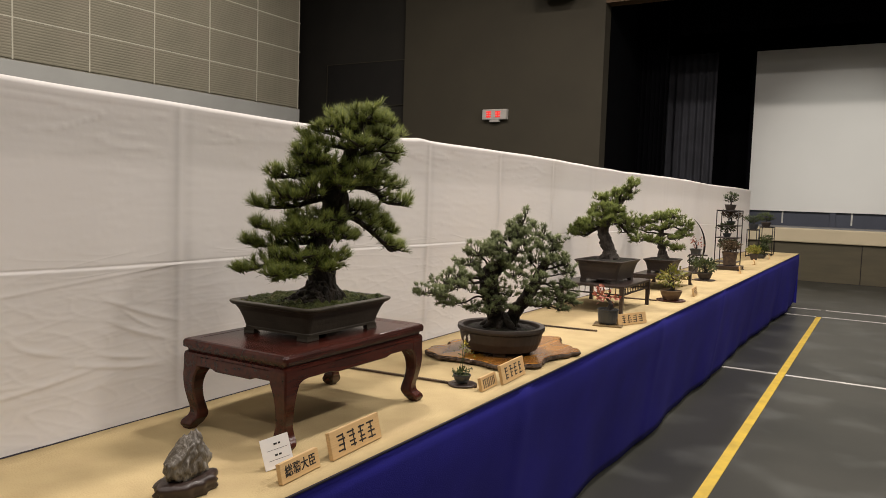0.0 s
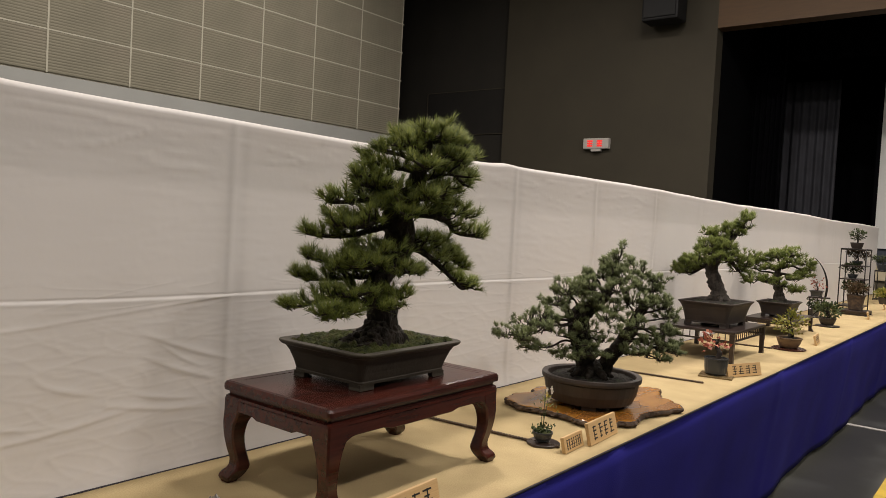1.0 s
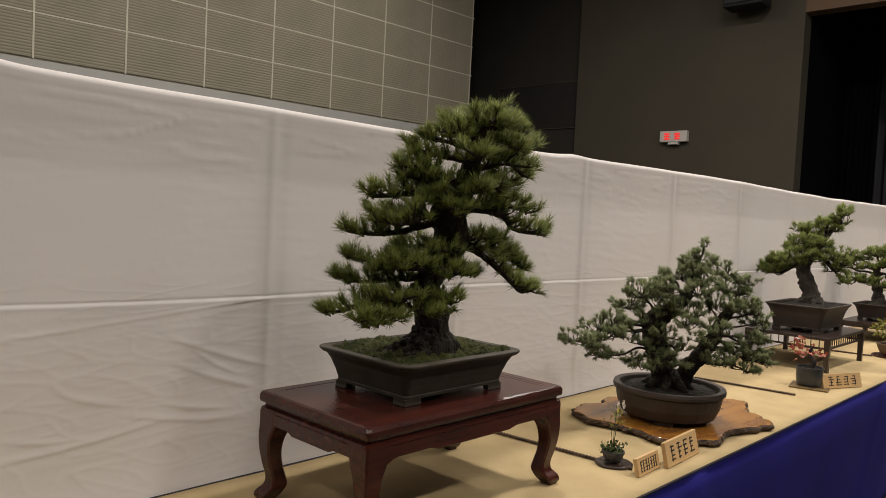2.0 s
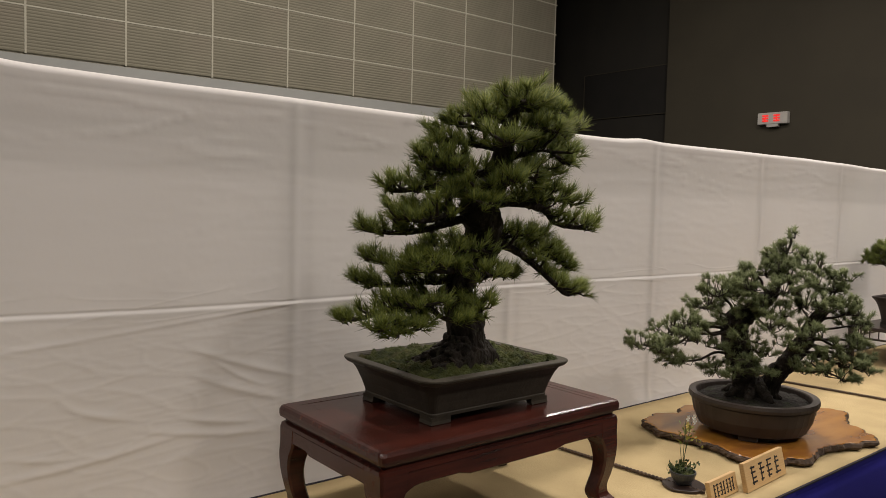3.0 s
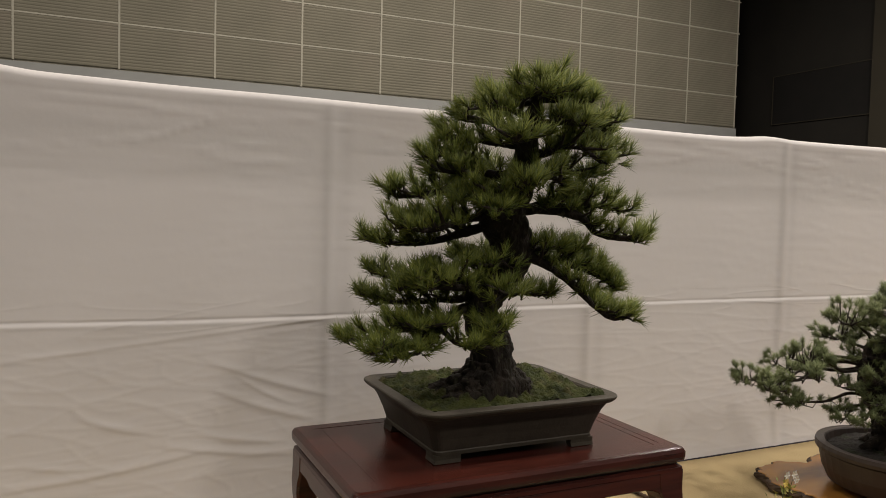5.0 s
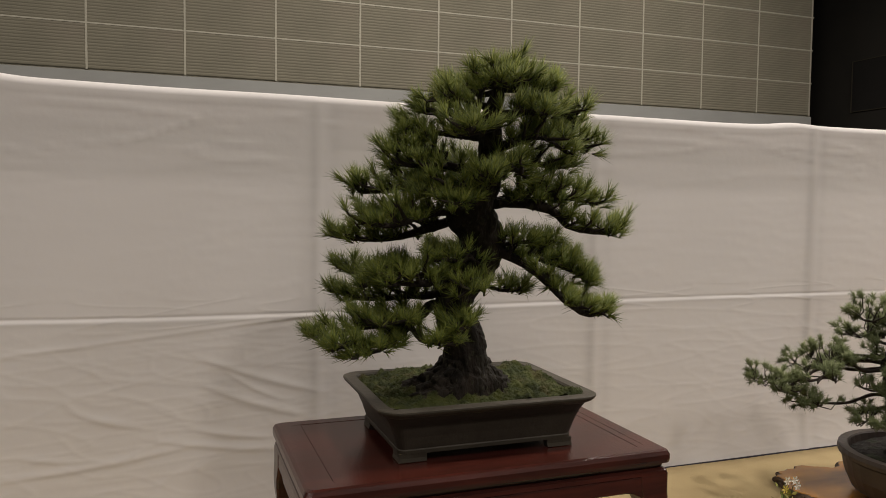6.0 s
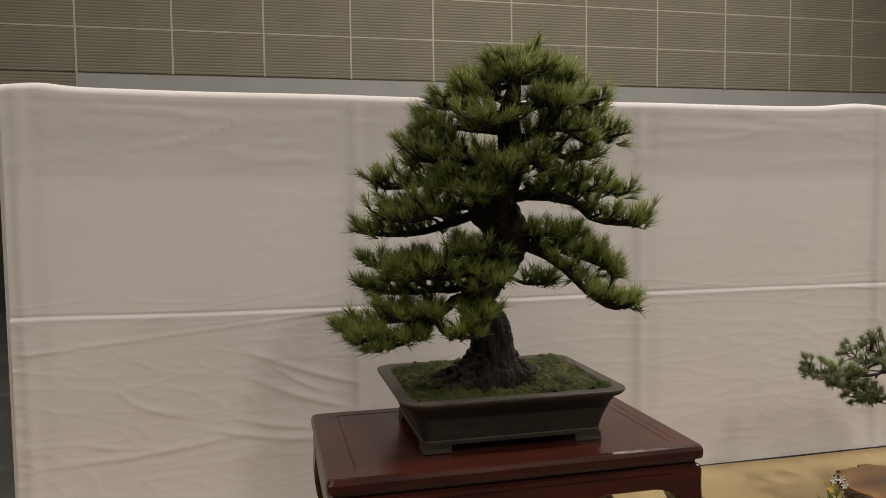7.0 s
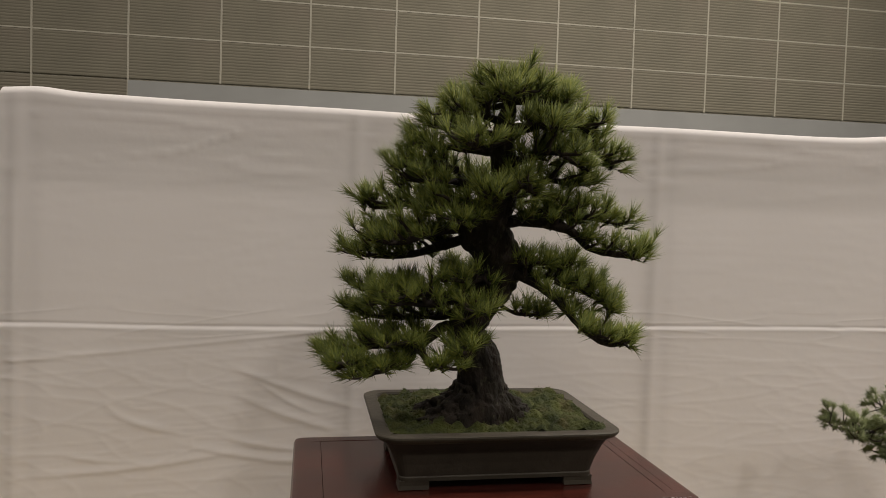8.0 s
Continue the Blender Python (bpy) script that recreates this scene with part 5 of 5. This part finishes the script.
# wild flowers in a tiny pot
wood_disc("plant_base", -1.140, 2.54, 0.047, 0.008, M_ROSE_D, "small dark wooden slice under the flower pot", 1.0)
fl = thing("flower_pot", pose(-1.140, 2.535, TOP + 0.008), "tiny grey pot of wild flowers with thin stems and white blooms", "potted plant")
round_pot(fl, 0.029, 0.030, M_CLAY_B, lip=0.006, taper=0.7, foot=0.004, n=24)
ground_cover(fl, 0.025, 0.025, 0.022, M_MOSS, "moss", 5.0, 0.004, 0.006, True)
rng = np.random.default_rng(5)
P = np.array([0, 0, 0.034]) + rng.normal(size=(26, 3)) * [0.014, 0.014, 0.004]
v, f = leaves(rng, P, np.tile([0, 0, 1.0], (26, 1)), 5, 0.010, 0.003, 0.7)
part("low_leaves", raw_mesh("low_leaves", v, f), M_GRNLEAF, fl)
P = np.array([0.0, 0.006, 0.112]) + rng.normal(size=(14, 3)) * [0.009, 0.011, 0.009]
v, f = leaves(rng, P, np.tile([0, 0, 0.5], (14, 1)), 3, 0.011, 0.0032, 0.9)
part("upper_leaves", raw_mesh("upper_leaves", v, f), M_YELLEAF, fl)
for sx, sy, top in ((-0.006, 0.012, 0.145), (0.004, 0.020, 0.140), (0.0, 0.004, 0.128), (0.01, 0.0, 0.105), (-0.008, -0.006, 0.098)):
    part("stalk", tube(bmesh.new(), [(sx * 0.3, sy * 0.2, 0.025, 0.0009), (sx * 0.2, sy * 0.3 - 0.003, top * 0.5, 0.0008), (sx, sy, top, 0.0006)], 6, 5), M_GRNLEAF, fl)
for sx, sy, top, mt in ((-0.006, 0.012, 0.147, M_PETAL), (0.004, 0.024, 0.141, M_PETAL), (0.0, 0.002, 0.136, M_PETALY), (0.006, 0.016, 0.152, M_PETAL)):
    bm = bmesh.new()
    for k in range(6):
        a = k * math.pi / 3
        c, s = math.cos(a), math.sin(a)
        q = [(sx + 0.004, sy, top), (sx + 0.006, sy + 0.0055 * c - 0.0022 * s, top + 0.0055 * s + 0.0022 * c), (sx + 0.005, sy + 0.0085 * c, top + 0.0085 * s), (sx + 0.006, sy + 0.0055 * c + 0.0022 * s, top + 0.0055 * s - 0.0022 * c)]
        bm.faces.new([bm.verts.new(p) for p in q])
    part("blossom", bm, mt, fl)

# red-leaved shrub on a bamboo mat
mat2 = thing("bamboo_mat", pose(-1.145, 4.03, TOP, 0, 0, 12), "small square bamboo mat under the red-leaved plant", "plant base")
for i in range(9):
    part("slat", one_box(-0.07, 0.07, -0.0675 + i * 0.0155, -0.0555 + i * 0.0155, 0, 0.006), M_BAMBOO, mat2)
small_plant("small_bonsai", pose(-1.150, 4.03, TOP + 0.0065, 0, 0, 20), "little shrub with sparse red autumn leaves in a dark tapered pot", "round", M_CLAY_B, 0.052, 0.075, M_REDLEAF, 0.11, 0.075, 7, shoots=20, per=4, leaf_len=0.022, leaf_w=0.008, stem=0.010, lean=0.008, category="bonsai")
wood_disc("plant_base", -1.135, 5.22, 0.095, 0.008, M_ROSE, "round red-brown wooden base under the yellow plant", 3.0)
small_plant("small_bonsai", pose(-1.135, 5.22, TOP + 0.008), "small shrub with yellow-green leaves in a tan bowl pot", "bowl", M_CLAY_T, 0.068, 0.060, M_YELLEAF, 0.135, 0.082, 8, shoots=64, per=4, leaf_len=0.022, leaf_w=0.007, stem=0.012, category="bonsai")
wood_disc("plant_base", -1.235, 6.72, 0.08, 0.010, M_ROSE_D, "dark wooden base under a green shrub", 4.0)
small_plant("small_bonsai", pose(-1.235, 6.72, TOP + 0.010), "small green-leaved shrub in a dark bowl pot", "bowl", M_CLAY, 0.060, 0.055, M_GRNLEAF, 0.095, 0.085, 9, shoots=90, per=5, leaf_len=0.024, leaf_w=0.008, stem=0.010, category="bonsai")
small_plant("small_bonsai", pose(-1.46, 7.35, TOP), "tiny round-headed tree in a pale pot", "bowl", M_STONE, 0.045, 0.06, M_GRNLEAF, 0.09, 0.048, 10, shoots=60, per=5, leaf_len=0.018, leaf_w=0.006, category="bonsai")


# ---- iron racks ----
def rods(parent, segs, r=0.005, name="rod"):
    for a, b in segs:
        part(name, tube(bmesh.new(), [(*a, r), (*[(p + q) / 2 for p, q in zip(a, b)], r), (*b, r)], 8, 1), M_METAL, parent, smooth=True)


def rack(m, hx, hy, h, shelves, label):
    ob = thing("iron_rack", m, label, "plant rack")
    cs = [(-hx, -hy), (hx, -hy), (hx, hy), (-hx, hy)]
    rods(ob, [((x, y, 0), (x, y, h)) for x, y in cs], name="post")
    for z in (0.012, h):
        rods(ob, [((*cs[i], z), (*cs[(i + 1) % 4], z)) for i in range(4)], name="rail")
    for z in shelves:
        part("shelf", one_box(-hx, hx, -hy, hy, z - 0.010, z, bev=0.002), M_ROSE_D, ob)
    return ob


rack(pose(-1.34, 8.30, TOP), 0.10, 0.13, 0.565, (0.06, 0.30, 0.42, 0.565), "tall black iron rack holding several miniature bonsai")
small_plant("small_bonsai", pose(-1.34, 8.30, TOP + 0.565), "miniature dark evergreen in a footed pot on the rack's top", "bowl", M_CLAY, 0.055, 0.06, M_DARKLEAF, 0.12, 0.070, 12, shoots=150, per=12, leaf_len=0.018, leaf_w=0.0014, needle=True, category="bonsai")
small_plant("small_bonsai", pose(-1.33, 8.32, TOP + 0.42), "miniature shrub on the rack's upper shelf", "bowl", M_CLAY_B, 0.045, 0.04, M_BRONZE, 0.10, 0.085, 13, shoots=95, per=5, leaf_len=0.02, leaf_w=0.006, category="bonsai")
small_plant("small_bonsai", pose(-1.35, 8.26, TOP + 0.30), "miniature shrub in a blue pot on the rack's middle shelf", "bowl", M_CLAY_B, 0.042, 0.04, M_DARKLEAF, 0.09, 0.085, 14, shoots=85, per=5, leaf_len=0.02, leaf_w=0.006, category="bonsai")
small_plant("small_bonsai", pose(-1.34, 8.28, TOP + 0.06), "green trailing shrub on the rack's bottom shelf", "bowl", M_CLAY, 0.05, 0.10, M_GRNLEAF, 0.12, 0.10, 15, shoots=90, per=5, leaf_len=0.022, leaf_w=0.007, category="bonsai")
low_stand(pose(-1.27, 8.02, TOP), 0.10, 0.10, 0.04, "dark low wooden stand in front of the rack", False, True)
small_plant("small_bonsai", pose(-1.27, 8.02, TOP + 0.04), "drooping shrub in a tall red-brown pot", "square", M_SLABBARK, 0.070, 0.13, M_BRONZE, 0.09, 0.085, 16, shoots=110, per=5, leaf_len=0.022, leaf_w=0.007, category="bonsai")

# crescent stand
arc = thing("crescent_stand", pose(-1.40, 7.32, TOP, 0, 0, 12), "black crescent-shaped stand with two small shelves on the mat", "plant stand")
loops = []
for i in range(25):
    a = radians(-52 + 104 * i / 24)
    w = 0.004 + 0.009 * math.cos(a * 1.65) ** 2
    x, z = 0.27 * math.cos(a) - 0.235, 0.245 + 0.30 * math.sin(a)
    loops.append([(x - w * math.cos(a), -0.008, z - w * math.sin(a)), (x + w * 0.3, -0.008, z), (x + w * 0.3, 0.008, z), (x - w * math.cos(a), 0.008, z - w * math.sin(a))])
part("crescent", loft(bmesh.new(), loops), M_METAL, arc)
part("base", box(bmesh.new(), -0.13, 0.10, -0.05, 0.05, 0, 0.012, bev=0.003), M_ROSE_D, arc)
part("shelf", box(bmesh.new(), -0.10, 0.06, -0.04, 0.04, 0.16, 0.17, bev=0.002), M_ROSE_D, arc)
rods(arc, [((-0.09, 0, 0.01), (-0.09, 0, 0.16)), ((0.0, 0, 0.01), (0.0, 0, 0.16))], 0.004)
small_plant("small_bonsai", pose(-1.44, 7.31, TOP + 0.17), "tiny red-leaved shrub in a blue-grey pot", "square", M_CLAY_B, 0.05, 0.05, M_REDLEAF, 0.10, 0.07, 17, shoots=14, per=4, leaf_len=0.018, leaf_w=0.006, category="bonsai")

# two small racks near the far end
rack(pose(-1.40, 10.28, TOP), 0.055, 0.10, 0.33, (0.33,), "narrow black iron stand with a dark conifer on top")
small_plant("small_bonsai", pose(-1.40, 10.28, TOP + 0.33), "small dark conifer in a black pot", "bowl", M_CLAY_B, 0.06, 0.07, M_DARKLEAF, 0.10, 0.12, 18, shoots=95, per=10, leaf_len=0.035, leaf_w=0.0016, needle=True, category="bonsai")
rack(pose(-1.30, 10.75, TOP), 0.075, 0.10, 0.36, (0.06, 0.36), "black iron stand near the far end of the table")
small_plant("small_bonsai", pose(-1.32, 10.75, TOP + 0.36), "small dark spreading conifer", "bowl", M_CLAY, 0.06, 0.06, M_DARKLEAF, 0.11, 0.11, 19, shoots=95, per=10, leaf_len=0.035, leaf_w=0.0016, needle=True, category="bonsai")
small_plant("small_bonsai", pose(-1.30, 10.75, TOP + 0.06), "small green shrub on the stand's lower shelf", "bowl", M_CLAY, 0.05, 0.05, M_GRNLEAF, 0.14, 0.07, 20, shoots=85, per=5, leaf_len=0.02, leaf_w=0.007, category="bonsai")
small_plant("small_bonsai", pose(-1.28, 9.62, TOP + 0.0), "yellow-green shrub in a footed pot on the mat", "bowl", M_CLAY, 0.048, 0.07, M_YELLEAF, 0.075, 0.065, 21, shoots=95, per=5, leaf_len=0.024, leaf_w=0.008, category="bonsai")
small_plant("small_bonsai", pose(-1.27, 10.0, TOP), "low dark green shrub in a flat pot", "bowl", M_CLAY_B, 0.075, 0.05, M_DARKLEAF, 0.10, 0.09, 22, shoots=110, per=5, leaf_len=0.024, leaf_w=0.008, category="bonsai")


# ---- viewing stone ----
def viewing_stone():
    st = thing("viewing_stone", pose(-1.165, 1.452, TOP), "grey viewing stone with pale vein on a carved dark base", "viewing stone")
    bm = bmesh.new()
    bmesh.ops.create_icosphere(bm, subdivisions=5, radius=1.0)
    for vtx in bm.verts:
        p = vtx.co.copy()
        cell = noise.voronoi(Vector((p.x * 2.6, p.y * 3.4, p.z * 1.7)) + 0.4 * Vector((noise.noise(p * 3), noise.noise(p * 3.1), 0)))[0]
        k = 1 + 0.20 * noise.noise(p * 1.5 + Vector((3, 0, 0))) + 0.16 * (min(1.0, (cell[1] - cell[0]) * 1.8) - 0.5) + 0.08 * noise.noise(p * 4.2) + 0.05 * noise.noise(p * 11)
        zz = p.z * k
        # a narrow peak above a broad foot
        shrink = 1.0 - 0.62 * max(0, zz) ** 0.9
        vtx.co = Vector((p.x * k * 0.030, (p.y * k * shrink + 0.22 * max(0, zz)) * 0.053, 0.068 + zz * 0.052))
    part("stone", bm, M_STONE, st, smooth=True)
    bm = bmesh.new()
    n = 36
    loops = []
    for z, s in ((0, 0.9), (0.006, 0.97), (0.012, 0.90), (0.020, 0.98), (0.028, 0.92), (0.032, 0.80)):
        loops.append([(0.046 * s * math.cos(6.283 * i / n) * (1 + 0.10 * math.sin(i * 1.9 + z * 60)), 0.072 * s * math.sin(6.283 * i / n) * (1 + 0.09 * math.cos(i * 1.3 + z * 90)), z + 0.003 * noise.noise((i * 0.9, z * 80, 0.0)) * (z > 0)) for i in range(n)])
    loft(bm, loops)
    part("carved_base", bm, M_ROSE_D, st, "dark carved wooden base", smooth=True)


viewing_stone()


# ---- name plates, card, cords ----
def plate(y0, y1, x, h, marks, label, turn=0.0, text="", lines=1):
    """A wooden plate that leans back a little on the mat; marks: how many blocks of writing."""
    w = (y1 - y0) / 2
    ob = thing("name_plate", pose(x, (y0 + y1) / 2, TOP, 0, -14, turn), label, "name plate", "name plates along the table")
    part("board", box(bmesh.new(), -0.011, 0.0, -w, w, 0.0025, h, bev=0.0008, seg=1), M_PLATE, ob)
    part("prop", one_box(-0.040, -0.011, -w * 0.3, w * 0.3, 0.002, 0.008), M_PLATE, ob)
    if text:
        cu = bpy.data.curves.new("writing", "FONT")
        cu.body, cu.size, cu.extrude = text, h * 0.58, 0.0004
        cu.offset = h * 0.005
        cu.align_x, cu.align_y = "CENTER", "CENTER"
        tmp = bpy.data.objects.new("writing_curve", cu)
        me = bpy.data.meshes.new_from_object(tmp)
        bpy.data.objects.remove(tmp)
        part("writing", me, M_INK, ob, "black brush writing", at=Matrix.Translation((0.0005, 0, h * 0.52)) @ pose(0, 0, 0, 90, 0, 90))
    else:
        step = 2 * w * 0.80 / marks
        pick = random.Random(int(y0 * 1000))
        for i in range(marks):
            c = -w * 0.80 + step * (i + 0.5)
            bars = bmesh.new()
            for k in range(4):
                zz = h * (0.24 + 0.17 * k + pick.uniform(-0.02, 0.02))
                a, b = pick.uniform(0.16, 0.40), pick.uniform(0.16, 0.40)
                box(bars, -0.0003, 0.0006, c - step * a, c + step * b, zz, zz + h * 0.055)
            up = c + step * pick.uniform(-0.2, 0.2)
            box(bars, -0.0002, 0.0007, up - h * 0.032, up + h * 0.032, h * 0.20, h * 0.82)
            part("writing_bar", bars, M_INK, ob)
    return ob


plate(1.580, 1.712, -1.030, 0.046, 4, "small cedar plate with four black brushed characters", 4, text="総務大臣")
plate(1.752, 1.956, -1.037, 0.066, 4, "larger cedar name plate with black brush marks", 3)
plate(2.500, 2.615, -1.046, 0.046, 7, "small cedar plate with fine black brush marks", 3)
plate(2.620, 2.815, -1.034, 0.066, 4, "larger cedar name plate with black brush marks", 3)
plate(4.02, 4.24, -1.050, 0.060, 4, "cedar name plate with black brush marks beside the red shrub", -22)
plate(5.52, 5.70, -1.060, 0.060, 3, "cedar name plate with faint brush marks", 6)
plate(7.62, 7.80, -1.11, 0.060, 3, "small cedar name plate far along the table", 8)
plate(8.85, 8.97, -1.16, 0.055, 2, "small cedar name plate far along the table", 8)
plate(9.92, 10.02, -1.15, 0.055, 2, "small cedar name plate far along the table", 8)
card = thing("title_card", pose(-1.098, 1.650, TOP + 0.005, 8, -16, -22), "small white card with faint writing leaning behind a plate", "card")
part("card_sheet", one_box(-0.0015, 0.0, -0.034, 0.034, 0.001, 0.068), M_PAPER, card)
part("prop", one_box(-0.022, -0.0015, -0.01, 0.01, 0.0, 0.004), M_PAPER, card)
for z, y0, y1 in ((0.050, -0.004, 0.004), (0.050, 0.007, 0.012), (0.026, -0.006, 0.001), (0.026, 0.004, 0.010)):
    part("writing_bar", one_box(0.0, 0.0004, y0, y1, z, z + 0.004), M_INK, card)
for z in (0.040, 0.018):
    part("ruled_line", one_box(0.0, 0.0003, -0.022, 0.028, z, z + 0.0008), M_GREYC, card)


def cord(x0, y0, x1, y1, label):
    """A twisted two-strand cord that lies across the mat between two displays."""
    ob = thing("divider_cord", pose(0, 0, 0), label, "divider cord", "divider cords")
    n = 90
    for ph in (0, math.pi):
        rows = []
        for i in range(n + 1):
            u = i / n
            a = u * 2 * math.pi * 26 + ph
            rows.append((x0 + (x1 - x0) * u, y0 + (y1 - y0) * u + 0.0022 * math.cos(a), TOP + 0.0052 + 0.0022 * math.sin(a), 0.0029))
        part("strand", tube(bmesh.new(), rows, 6, 2), M_ROPE, ob, smooth=True)
    return ob


cord(-1.60, 2.490, -1.085, 2.535, "dark brown twisted cord lying across the mat beside the stand")
cord(-1.60, 3.745, -1.125, 3.805, "dark brown twisted cord lying across the mat")
cord(-1.60, 5.08, -1.20, 5.13, "dark brown twisted cord lying across the mat behind the stand")
cord(-1.60, 6.62, -1.25, 6.66, "dark brown twisted cord farther along the mat")

# ---- acoustic panels of the side wall ----
for c in range(-4, 12):
    yb = COL0 + c * PITCH
    structure("batten", one_box(GRID_X, GRID_X + 0.034, yb - 0.012, min(yb + 0.012, 12.049), (ROW0 if c > 0 else 2.1), 7.0), M_BATTEN, "thin pale batten between acoustic panels", "wall trim")
for r in range(-1, 8):
    zb = ROW0 + r * RISE
    if r == 0:
        continue
    structure("batten", one_box(GRID_X, GRID_X + 0.032, COL0 - 4 * PITCH, COL0 if r < 0 else 12.045, zb - 0.010, zb + 0.010), M_BATTEN, "thin pale batten between acoustic panels", "wall trim")
ribs = bmesh.new()
nrib, ph, pw, dep = 14, RISE - 0.022, PITCH - 0.026, 0.030
prof = [(0.0, 0.0)]
for i in range(nrib):
    z0 = ph * i / nrib
    prof += [(dep - 0.0035, z0 + 0.001), (dep, z0 + ph / nrib * 0.30), (dep, z0 + ph / nrib * 0.70), (dep - 0.0035, z0 + ph / nrib - 0.001)]
prof.append((0.0, ph))
loft(ribs, [[(x, yy, z) for x, z in prof] for yy in (0.0, pw)])
panel_mesh = bpy.data.meshes.new("acoustic_panel")
bmesh.ops.recalc_face_normals(ribs, faces=ribs.faces)
ribs.to_mesh(panel_mesh)
ribs.free()
panel_mesh.materials.append(M_ACOUS)
wall_ob = bpy.data.objects["wall_west"]
for c in range(-4, 11):
    for r in range(-1, 7):
        if r < 0 and c >= 0:
            continue
        p = part("acoustic_panel", panel_mesh, None, wall_ob)
        p.matrix_basis = pose(GRID_X, COL0 + c * PITCH + 0.013, ROW0 + r * RISE + 0.011)
